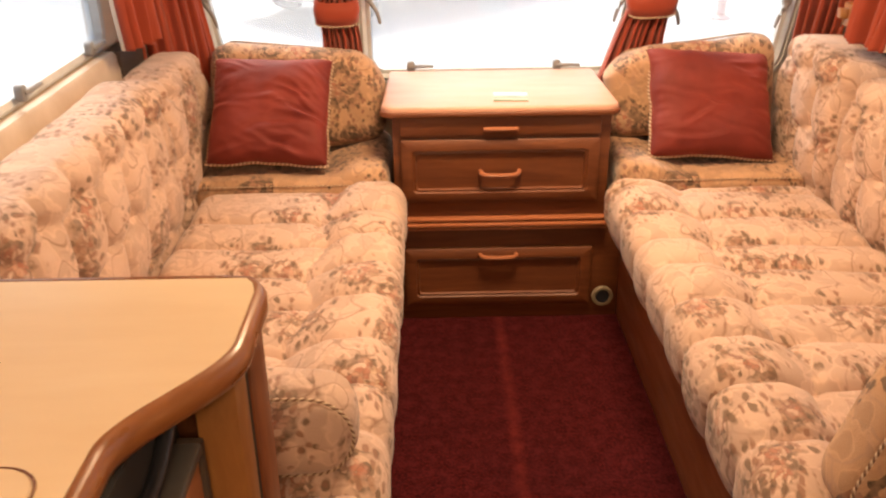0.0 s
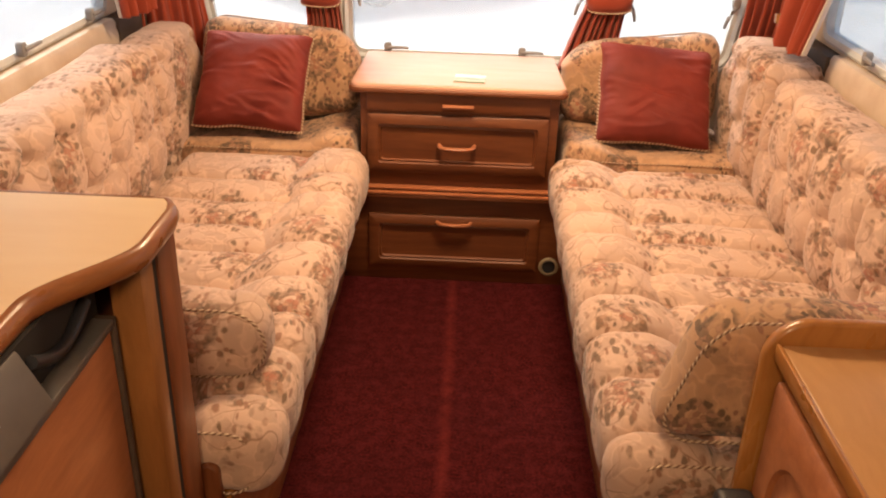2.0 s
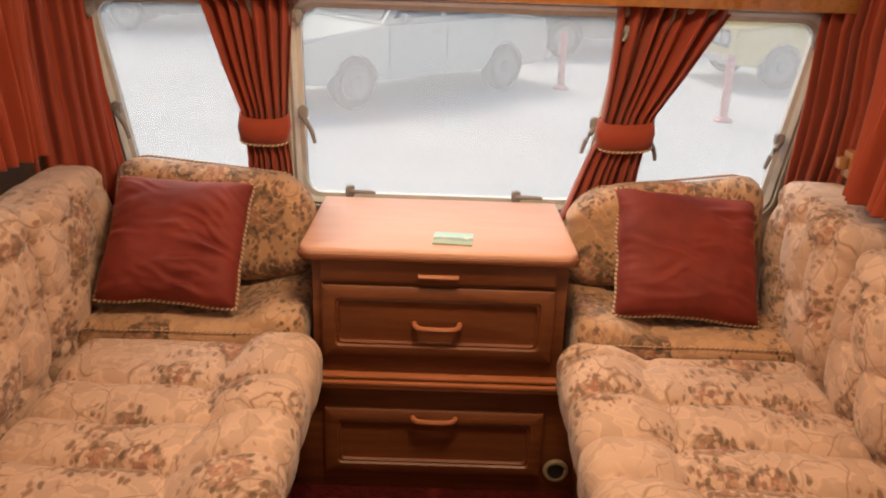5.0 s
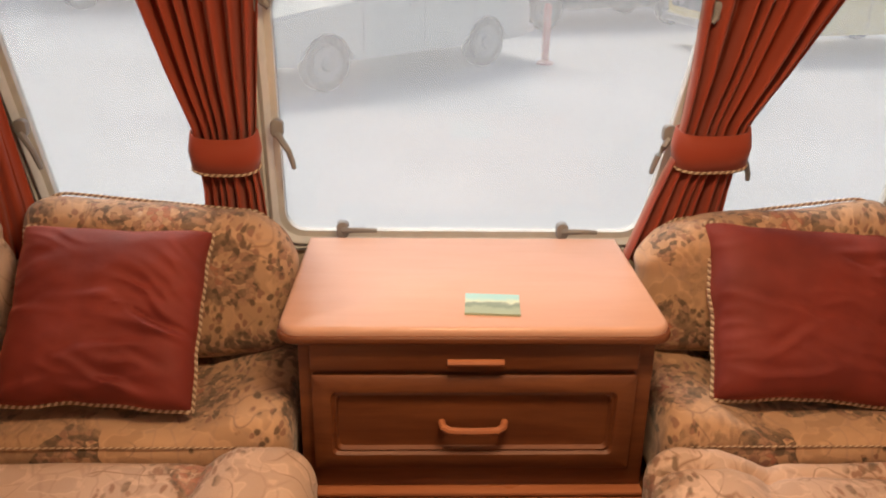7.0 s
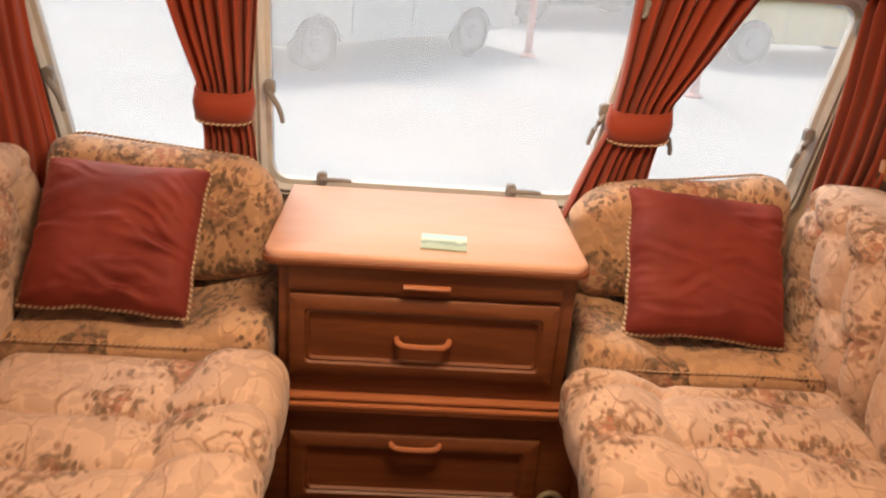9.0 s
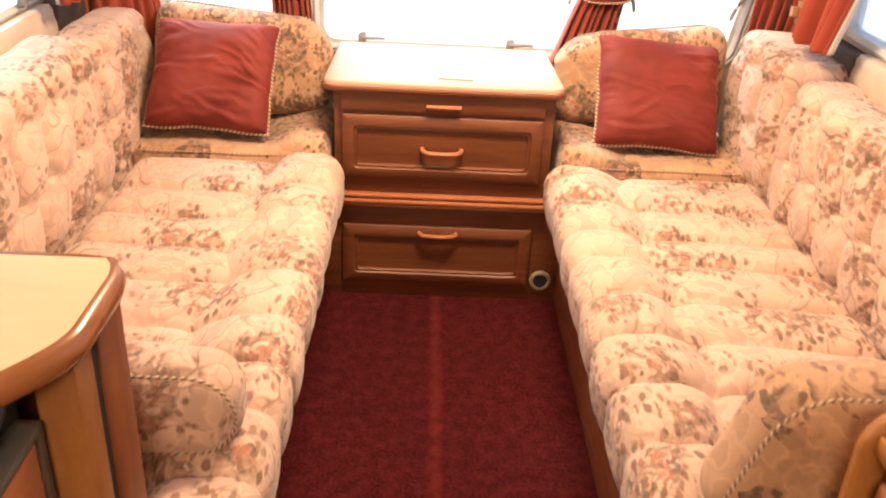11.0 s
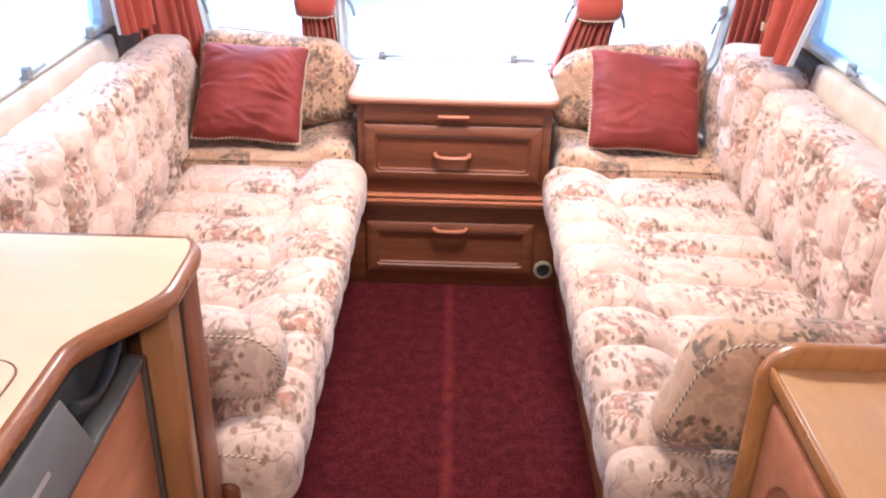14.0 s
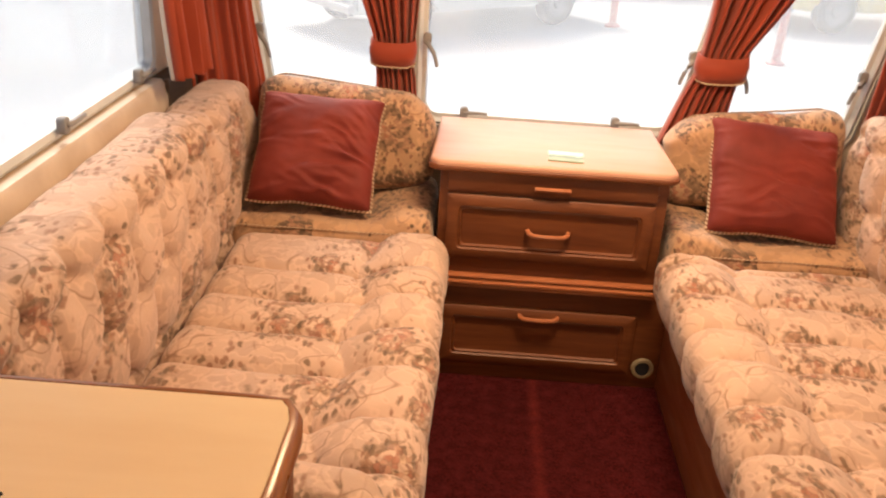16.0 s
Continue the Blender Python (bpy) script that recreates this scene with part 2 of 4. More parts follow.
gap_shade_and_mark = material("black_gap_shade_and_mark", (0.012, 0.01, 0.01), 0.8)
grey_plastic = material("grey_fascia_plastic", (0.24, 0.22, 0.21), 0.45)
n = Nodes(grey_plastic)
n.base(n.mix(n.noise(40, 3), (0.085, 0.077, 0.072), (0.125, 0.112, 0.103)))
chrome = material("brushed_metal", (0.45, 0.42, 0.4), 0.3, 1.0)
cream_plastic = material("cream_vent_plastic", (0.30, 0.24, 0.15), 0.45)
cord_light = material("cream_cord", (0.62, 0.48, 0.34), 0.85)
cord_dark = material("brown_cord", (0.24, 0.14, 0.09), 0.85)
card_blue = material("postcard_picture", (0.4, 0.5, 0.45), 0.4)
n = Nodes(card_blue)
sep = n.t.nodes.new("ShaderNodeSeparateXYZ")
n.put(n.co, sep.inputs[0])
up = n.math("ADD", n.math("MULTIPLY", sep.outputs[1], 14.0), n.math("MULTIPLY", n.noise(45, 3), 0.5))
n.base(n.ramp(n.math("ADD", up, 0.25), [(0.2, (0.34, 0.42, 0.30)), (0.42, (0.2, 0.27, 0.2)), (0.55, (0.26, 0.33, 0.26)), (0.62, (0.62, 0.68, 0.5)), (0.85, (0.35, 0.62, 0.62))]))

glass = bpy.data.materials.new("hazy_acrylic_pane")
glass.use_nodes = True
gt = glass.node_tree
gt.nodes.clear()
go = gt.nodes.new("ShaderNodeOutputMaterial")
clear, haze, gloss = gt.nodes.new("ShaderNodeBsdfTransparent"), gt.nodes.new("ShaderNodeBsdfTranslucent"), gt.nodes.new("ShaderNodeBsdfGlossy")
clear.inputs[0].default_value = (0.93, 0.95, 0.95, 1)
haze.inputs[0].default_value = (0.95, 0.96, 0.97, 1)
gloss.inputs["Roughness"].default_value = 0.06
m1, m2 = gt.nodes.new("ShaderNodeMixShader"), gt.nodes.new("ShaderNodeMixShader")
m1.inputs[0].default_value, m2.inputs[0].default_value = 0.2, 0.04
gt.links.new(clear.outputs[0], m1.inputs[1]), gt.links.new(haze.outputs[0], m1.inputs[2])
gt.links.new(m1.outputs[0], m2.inputs[1]), gt.links.new(gloss.outputs[0], m2.inputs[2])
gt.links.new(m2.outputs[0], go.inputs[0])

concrete = material("pale_concrete", (0.42, 0.41, 0.39), 0.85)
n = Nodes(concrete)
n.base(n.mix(n.ramp(n.noise(0.5, 6, 0.6), [(0.3, 0.0), (0.7, 1.0)]), (0.44, 0.43, 0.41), (0.56, 0.55, 0.53)))
n.bump(n.noise(30, 4), 0.3, 0.01)


def paint(name, c):
    m = material(name, c, 0.3)
    k = Nodes(m)
    k.base(k.mix(k.noise(2, 4), tuple(0.88 * v for v in c), c))
    k.out.inputs["Coat Weight"].default_value = 0.4
    return m


cream_paint, yellow_paint, dark_paint = paint("pale_cream_car_paint", (0.62, 0.64, 0.56)), paint("yellow_car_paint", (0.72, 0.52, 0.08)), paint("dark_green_car_paint", (0.10, 0.13, 0.13))
car_glass = material("car_glass", (0.08, 0.1, 0.11), 0.1)
hub_paint = material("dull_hubcap", (0.16, 0.17, 0.17), 0.5, 0.3)
tyre_rubber = material("tyre_rubber", (0.03, 0.03, 0.03), 0.8)
bollard_red = paint("faded_red_post_paint", (0.62, 0.12, 0.10))
render_wall = material("pale_rendered_wall", (0.6, 0.58, 0.55), 0.9)
n = Nodes(render_wall)
n.base(n.mix(n.noise(1.2, 5), (0.52, 0.5, 0.47), (0.64, 0.62, 0.59)))
lamp_glow = material("lamp_diffuser", (0.9, 0.8, 0.65), 0.5)
lamp_glow.node_tree.nodes["Principled BSDF"].inputs["Emission Color"].default_value = (1.0, 0.72, 0.42, 1)
lamp_glow.node_tree.nodes["Principled BSDF"].inputs["Emission Strength"].default_value = 4.0


# ---- mesh helpers ----
def mesh_object(name, bm, mats, smooth=True, parent=None):
    me = bpy.data.meshes.new(name)
    bmesh.ops.recalc_face_normals(bm, faces=bm.faces)
    bm.to_mesh(me)
    bm.free()
    for m in mats if isinstance(mats, (list, tuple)) else [mats]:
        me.materials.append(m)
    for p in me.polygons:
        p.use_smooth = smooth
    ob = new(name, me)
    if smooth:
        me.set_sharp_from_angle(angle=radians(42))
    if parent:
        ob.parent = parent
    return ob


def part(name, bm, mat, parent, label="", smooth=True):
    ob = mesh_object(name, bm, mat, smooth, parent)
    return tagged(ob, label)


def thing(name, at=(0, 0, 0), label="", category="", group="", turn=0.0):
    ob = new(name)
    ob.matrix_world = pose(*at, 0, 0, turn)
    ob.empty_display_size = 0.05
    return tagged(ob, label, category, group)


def box_bm(x0, x1, y0, y1, z0, z1, bevel=0.003, segments=2, bm=None):
    own = bmesh.new()
    bmesh.ops.create_cube(own, size=1.0)
    for v in own.verts:
        v.co = Vector(((x0 + x1) / 2 + v.co.x * (x1 - x0), (y0 + y1) / 2 + v.co.y * (y1 - y0), (z0 + z1) / 2 + v.co.z * (z1 - z0)))
    if bevel:
        bmesh.ops.bevel(own, geom=own.edges[:], offset=bevel, segments=segments, affect="EDGES", profile=0.5)
    if bm is None:
        return own
    me = bpy.data.meshes.new("joined")
    own.to_mesh(me)
    own.free()
    bm.from_mesh(me)
    bpy.data.meshes.remove(me)
    return bm


def loft(rings, closed=True, caps=True, wrap=False):
    """A skin over rings of equal length."""
    bm = bmesh.new()
    rows = [[bm.verts.new(p) for p in r] for r in rings]
    pairs = list(zip(rows, rows[1:])) + ([(rows[-1], rows[0])] if wrap else [])
    for a, b in pairs:
        k = len(a)
        for i in range(k if closed else k - 1):
            bm.faces.new((a[i], a[(i + 1) % k], b[(i + 1) % k], b[i]))
    if caps and closed and not wrap:
        bm.faces.new(rows[0]), bm.faces.new(rows[-1])
    return bm


def prism(outline, z0, z1, bevel=0.0, segments=3):
    """An outline in x and y raised from z0 to z1, its upper and lower rims rounded."""
    bm = bmesh.new()
    f = bm.faces.new([bm.verts.new((x, y, z0)) for x, y in outline])
    up = bmesh.ops.extrude_face_region(bm, geom=[f])["geom"]
    bmesh.ops.translate(bm, vec=(0, 0, z1 - z0), verts=[g for g in up if isinstance(g, bmesh.types.BMVert)])
    if bevel:
        rims = [e for e in bm.edges if abs(e.verts[0].co.z - e.verts[1].co.z) < 1e-6]
        bmesh.ops.bevel(bm, geom=rims, offset=bevel, segments=segments, affect="EDGES", profile=0.5)
    return bm


def sweep(points, radius, sides=8, closed=False):
    """A tube along points."""
    pts = [Vector(p) for p in points]
    rings = []
    for i, p in enumerate(pts):
        a, b = (pts[i - 1] if i or closed else p), (pts[(i + 1) % len(pts)] if i + 1 < len(pts) or closed else p)
        d = (b - a).normalized()
        side = d.cross(Vector((0, 0, 1)) if abs(d.z) < 0.9 else Vector((1, 0, 0))).normalized()
        up = side.cross(d)
        r = radius(i / (len(pts) - 1)) if callable(radius) else radius
        rings.append([p + r * (math.cos(q) * side + math.sin(q) * up) for q in (2 * math.pi * k / sides for k in range(sides))])
    return loft(rings, wrap=closed)


def rounded_box(sx, sy, sz, r, step=0.02, shift=None):
    """A cushion-like box about its centre, its surface moved by shift(place, normal)."""
    bm = bmesh.new()
    nx, ny, nz = (max(3, int(s / step)) for s in (sx, sy, sz))
    made = {}

    def vert(i, j, k):
        if (i, j, k) not in made:
            p = Vector((sx * (i / nx - 0.5), sy * (j / ny - 0.5), sz * (k / nz - 0.5)))
            rr = min(r, sx / 2, sy / 2, sz / 2)
            inner = Vector([max(-s / 2 + rr, min(s / 2 - rr, c)) for c, s in zip(p, (sx, sy, sz))])
            d = p - inner
            nrm = d.normalized() if d.length > 1e-9 else Vector((0, 0, 1))
            q = inner + nrm * rr
            if shift:
                q = q + shift(q, nrm)
            made[i, j, k] = bm.verts.new(q)
        return made[i, j, k]

    for i in range(nx):
        for j in range(ny):
            for k in (0, nz):
                bm.faces.new((vert(i, j, k), vert(i + 1, j, k), vert(i + 1, j + 1, k), vert(i, j + 1, k)))
    for i in range(nx):
        for k in range(nz):
            for j in (0, ny):
                bm.faces.new((vert(i, j, k), vert(i + 1, j, k), vert(i + 1, j, k + 1), vert(i, j, k + 1)))
    for j in range(ny):
        for k in range(nz):
            for i in (0, nx):
                bm.faces.new((vert(i, j, k), vert(i, j + 1, k), vert(i, j + 1, k + 1), vert(i, j, k + 1)))
    return bm


def arc_corner(cx, cy, r, a0, a1, k=6):
    return [(cx + r * math.cos(radians(a0 + (a1 - a0) * i / k)), cy + r * math.sin(radians(a0 + (a1 - a0) * i / k))) for i in range(k + 1)]


def rounded_rect(x0, x1, y0, y1, r, k=6):
    return arc_corner(x1 - r, y0 + r, r, -90, 0, k) + arc_corner(x1 - r, y1 - r, r, 0, 90, k) + arc_corner(x0 + r, y1 - r, r, 90, 180, k) + arc_corner(x0 + r, y0 + r, r, 180, 270, k)


def rope(name, points, radius, parent, closed=True, pitch=0.013):
    """A twisted two-colour cord along points."""
    pts = [Vector(p) for p in points]
    if closed:
        pts.append(pts[0])
    lengths = [0.0]
    for a, b in zip(pts, pts[1:]):
        lengths.append(lengths[-1] + (b - a).length)
    count = int(lengths[-1] / (pitch / 6))
    made = bmesh.new()
    for strand in (0, 1):
        line, j = [], 0
        for i in range(count + 1):
            s = lengths[-1] * i / count
            while j < len(pts) - 2 and lengths[j + 1] < s:
                j += 1
            f = (s - lengths[j]) / max(1e-9, lengths[j + 1] - lengths[j])
            d = (pts[j + 1] - pts[j]).normalized()
            side = d.cross(Vector((0.31, 0.87, 0.38))).normalized()
            up = side.cross(d)
            q = 2 * math.pi * s / pitch + math.pi * strand
            line.append(pts[j].lerp(pts[j + 1], f) + 0.5 * radius * (math.cos(q) * side + math.sin(q) * up))
        tube = sweep(line, radius * 0.62, 5)
        me = bpy.data.meshes.new("strand")
        tube.to_mesh(me)
        tube.free()
        before = len(made.faces)
        made.from_mesh(me)
        made.faces.ensure_lookup_table()
        for f in made.faces[before:]:
            f.material_index = strand
        bpy.data.meshes.remove(me)
    return part(name, made, [cord_light, cord_dark], parent, "twisted cream and brown cord")


def structure(name, bm, mat, label, category, smooth=True):
    return tagged(mesh_object(name, bm, mat, smooth), label, category, kind="structure")


# ---- the shell of the caravan ----
X0, X1, Y0, ZTOP = -0.96, 1.36, -2.6, 1.95


def front_y(z):
    """The inner face of the front wall, which leans in towards the top."""
    return 3.06 - 0.15 * (z - 0.72)


def wall_grid(us, vs, holes, place, thickness, inward):
    """A wall of blocks between the lines us and vs, left open where (i, j) is in holes."""
    bm = bmesh.new()
    for i in range(len(us) - 1):
        for j in range(len(vs) - 1):
            if (i, j) in holes:
                continue
            a = [place(us[i + p], vs[j + q]) for p, q in ((0, 0), (1, 0), (1, 1), (0, 1))]
            b = [p - Vector(inward) * thickness for p in a]
            va, vb = [bm.verts.new(p) for p in a], [bm.verts.new(p) for p in b]
            bm.faces.new(va), bm.faces.new(vb[::-1])
            for k in range(4):
                bm.faces.new((va[k], vb[k], vb[(k + 1) % 4], va[(k + 1) % 4]))
    bmesh.ops.remove_doubles(bm, verts=bm.verts, dist=1e-5)
    return bm


FRONT = [(-0.773, -0.335), (-0.238, 0.682), (0.775, 1.225)]
WZ0, WZ1 = 0.70, 1.315
us = [X0 - 0.04, -0.773, -0.335, -0.238, 0.682, 0.775, 1.225, X1 + 0.04]
FLARE = [0.0, -0.13, 0.0, 0.0, 0.15, 0.12, 0.10, 0.0]


def flared(x, z):
    """The window openings widen towards the top."""
    for u0, u1, f0, f1 in zip(us, us[1:], FLARE, FLARE[1:]):
        if u0 <= x <= u1:
            return x + (f0 + (f1 - f0) * (x - u0) / (u1 - u0)) * max(-0.3, min(0.32, z - 1.0))
    return x



structure("wall_front", wall_grid(us, [-0.02, WZ0, WZ1, ZTOP], {(1, 1), (3, 1), (5, 1)}, lambda x, z: Vector((flared(x, z), front_y(z), z)), 0.05, (0, -1, 0)), cream_board, "cream front wall with three window openings", "wall", False)
SIDE_Z0, SIDE_Z1, RIGHT_Z0 = 0.925, 1.5, 0.93
structure("wall_left", wall_grid([Y0 - 0.04, 0.35, 1.45, 1.66, 2.6, 3.10], [-0.02, SIDE_Z0, SIDE_Z1, ZTOP], {(1, 1), (3, 1)}, lambda y, z: Vector((X0, y, z)), 0.045, (1, 0, 0)), cream_board, "cream side wall with window openings", "wall", False)
structure("wall_right", wall_grid([Y0 - 0.04, 0.9, 2.6, 3.10], [-0.02, RIGHT_Z0, SIDE_Z1, ZTOP], {(1, 1)}, lambda y, z: Vector((X1, y, z)), 0.045, (-1, 0, 0)), cream_board, "cream side wall with a long window opening", "wall", False)
structure("wall_rear", box_bm(X0 - 0.04, X1 + 0.04, Y0 - 0.08, Y0 - 0.04, -0.02, ZTOP, 0), cream_board, "plain cream rear wall", "wall", False)
structure("ceiling", box_bm(X0 - 0.05, X1 + 0.05, Y0 - 0.09, 3.12, ZTOP, ZTOP + 0.04, 0), ceiling_board, "white board ceiling", "ceiling", False)
structure("floor", box_bm(X0 - 0.05, X1 + 0.05, Y0 - 0.09, 3.14, -0.05, 0.0, 0), carpet, "burgundy fitted carpet with a worn lighter strip", "floor", False)


def front_point(x, z, off=0.0):
    return Vector((flared(x, z), front_y(z) - off, z))


def window(name, x0, x1, latches, label):
    z0, z1 = WZ0, WZ1
    top = thing(name, (0, 0, 0), label, "window")
    top["kind"] = "structure"
    rings = []
    for inset, off in ((-0.012, 0.002), (-0.012, 0.012), (-0.004, 0.017), (0.0, 0.011), (0.004, 0.017), (0.010, 0.02), (0.018, 0.014), (0.022, 0.004), (0.036, 0.002), (0.038, -0.02), (0.0, -0.02)):
        rings.append([front_point(x, z, off) for x, z in rounded_rect(x0 - 0.008 + inset, x1 + 0.008 - inset, z0 - 0.008 + inset, z1 + 0.008 - inset, 0.066 - 0.5 * inset)])
    part("window_frame", loft(rings, wrap=True), rubber, top, "grey rubber window frame")
    bm = loft([[front_point(x, z, off) for x, z in rounded_rect(x0 + 0.014, x1 - 0.014, z0 + 0.014, z1 - 0.014, 0.05)] for off in (-0.008, -0.012)])
    pane = part("pane", bm, glass, top, "hazy acrylic window pane", False)
    pane.visible_shadow = False
    for x, z, way in latches:
        catch(top, front_point(x, z, 0.022), way)
    return top


def catch(parent, at, way):
    """A window catch: a round boss with a bent lever. way: sideways 1 or -1 for the sides, 0 along the sill."""
    bm = bmesh.new()
    s = way or 1
    body = prism(rounded_rect(-0.014, 0.014, -0.02, 0.02, 0.012, 4), 0, 0.022, 0.004, 2)
    for v in body.verts:
        v.co = Vector((v.co.x, -v.co.z, v.co.y))
    me = bpy.data.meshes.new("boss")
    body.to_mesh(me)
    body.free()
    bm.from_mesh(me)
    bpy.data.meshes.remove(me)
    if abs(way) == 2:
        line = [(0, -0.018, 0), (0, -0.024, -0.012), (0.004 * s, -0.026, -0.022)]
    elif way:
        line = [(0, -0.018, -0.01), (0.012 * s, -0.026, -0.026), (0.024 * s, -0.03, -0.045), (0.032 * s, -0.03, -0.07), (0.034 * s, -0.026, -0.085)]
    else:
        line = [(0, -0.018, 0), (0.02, -0.026, 0.003), (0.05, -0.028, 0.004), (0.078, -0.026, 0.002)]
    lever = sweep(line, lambda f: 0.0085 - 0.003 * f, 7)
    me = bpy.data.meshes.new("lever")
    lever.to_mesh(me)
    lever.free()
    bm.from_mesh(me)
    bpy.data.meshes.remove(me)
    ob = part("window_catch", bm, catch_grey, parent, "black plastic window catch, coloured grey for the window haze")
    ob.matrix_local = Matrix.Translation(at)
    return ob


window("window_1", *FRONT[0], [(-0.750, 0.985, 1), (-0.75, 1.27, 2)], "narrow front window with rounded corners and hazy pane")
window("window_2", *FRONT[1], [(-0.208, 0.99, 1), (-0.212, 1.268, 2), (0.640, 0.985, -1), (0.655, 1.25, -2), (-0.07, 0.746, 0), (0.455, 0.744, 0)], "wide front window with rounded corners and hazy pane")
window("window_3", *FRONT[2], [(1.185, 0.955, -1), (1.2, 1.24, -2), (0.79, 0.97, 1)], "narrow front window with rounded corners and hazy pane")


def side_window(name, x, inward, y0, y1, z0, z1, catches, label):
    top = thing(name, (0, 0, 0), label, "window")
    top["kind"] = "structure"
    rings = []
    for inset, off in ((0.0, -0.01), (0.0, 0.006), (0.01, 0.012), (0.026, 0.008), (0.03, -0.03), (0.0, -0.03)):
        rings.append([Vector((x + inward * off, y, z)) for y, z in rounded_rect(y0 - 0.006 + inset, y1 + 0.006 - inset, z0 - 0.006 + inset, z1 + 0.006 - inset, 0.06 - inset)])
    part("window_frame", loft(rings, wrap=True), rubber, top, "grey rubber window frame")
    pane = part("pane", loft([[Vector((x - inward * off, y, z)) for y, z in rounded_rect(y0 + 0.012, y1 - 0.012, z0 + 0.012, z1 - 0.012, 0.05)] for off in (0.014, 0.018)]), glass, top, "hazy acrylic window pane", False)
    pane.visible_shadow = False
    for y in catches:
        ob = catch(top, (0, 0, 0), 0)
        ob.matrix_local = Matrix.Translation((x + inward * 0.014, y, z0 + 0.03)) @ pose(0, 0, 0, 0, 0, 90 * inward)
    return top


side_window("window_4", X0, 1, 1.66, 2.6, SIDE_Z0, SIDE_Z1, (1.97, 2.42), "side window with a grey frame and hazy pane")
side_window("window_5", X0, 1, 0.35, 1.45, SIDE_Z0, SIDE_Z1, (), "side window over the kitchen worktop")
side_window("window_6", X1, -1, 0.9, 2.6, RIGHT_Z0, SIDE_Z1, (1.3, 2.2), "long side window with a grey frame and hazy pane")

# sills along the side walls, with a rolled upper rim
for name, x, s, y0, y1, z0, z1 in (("trim_sill_left", X0, 1, 1.0, 2.56, 0.80, 0.915), ("trim_sill_right", X1, -1, 0.95, 2.40, 0.78, 0.92)):
    prof = [(0.0, z0), (0.045, z0), (0.05, z0 + 0.02), (0.05, z1 - 0.05), (0.044, z1 - 0.03), (0.044, z1 - 0.012), (0.036, z1), (0.014, z1 + 0.002), (0.0, z1)]
    structure(name, loft([[Vector((x + s * d, y, z)) for d, z in prof] for y in (y0, y1)]), sill_plastic, "beige plastic sill under the side window", "window sill")
# wall trim at right; at left the strip's colour stands for the curtain's shadow
for name, x, s, y0 in (("trim_shade_left", X0, 1, 2.564), ("trim_corner_right", X1, -1, 2.404)):
    structure(name, box_bm(*sorted((x, x + s * 0.055)), y0, 2.93, 0.78, 0.915, 0.006), dark_trim, "dark brown strip along the wall, corner trim at right, curtain shade at left", "trim")
structure("trim_post_left", box_bm(X0, X0 + 0.05, 1.5, 1.645, 0.918, ZTOP, 0.006), sill_plastic, "beige post between the side windows", "trim")
for name, x, s in (("trim_rail_left", -0.855, 1), ("trim_rail_right", 1.255, -1)):
    structure(name, box_bm(x - 0.02, x + 0.02, 0.95, 2.75, 1.485, 1.525, 0.006), sill_plastic, "beige curtain rail above the side window", "curtain rail")
    structure(name.replace("rail", "bracket"), box_bm(*sorted((x - s * 0.018, (X0 if s > 0 else X1))), 1.2, 1.26, 1.49, 1.52, 0.003), sill_plastic, "bracket of the curtain rail", "curtain rail")
structure("trim_pelmet", box_bm(X0 + 0.02, X1 - 0.02, 2.87, 2.955, 1.325, 1.42, 0.006), oak, "golden wood pelmet above the front windows", "pelmet")


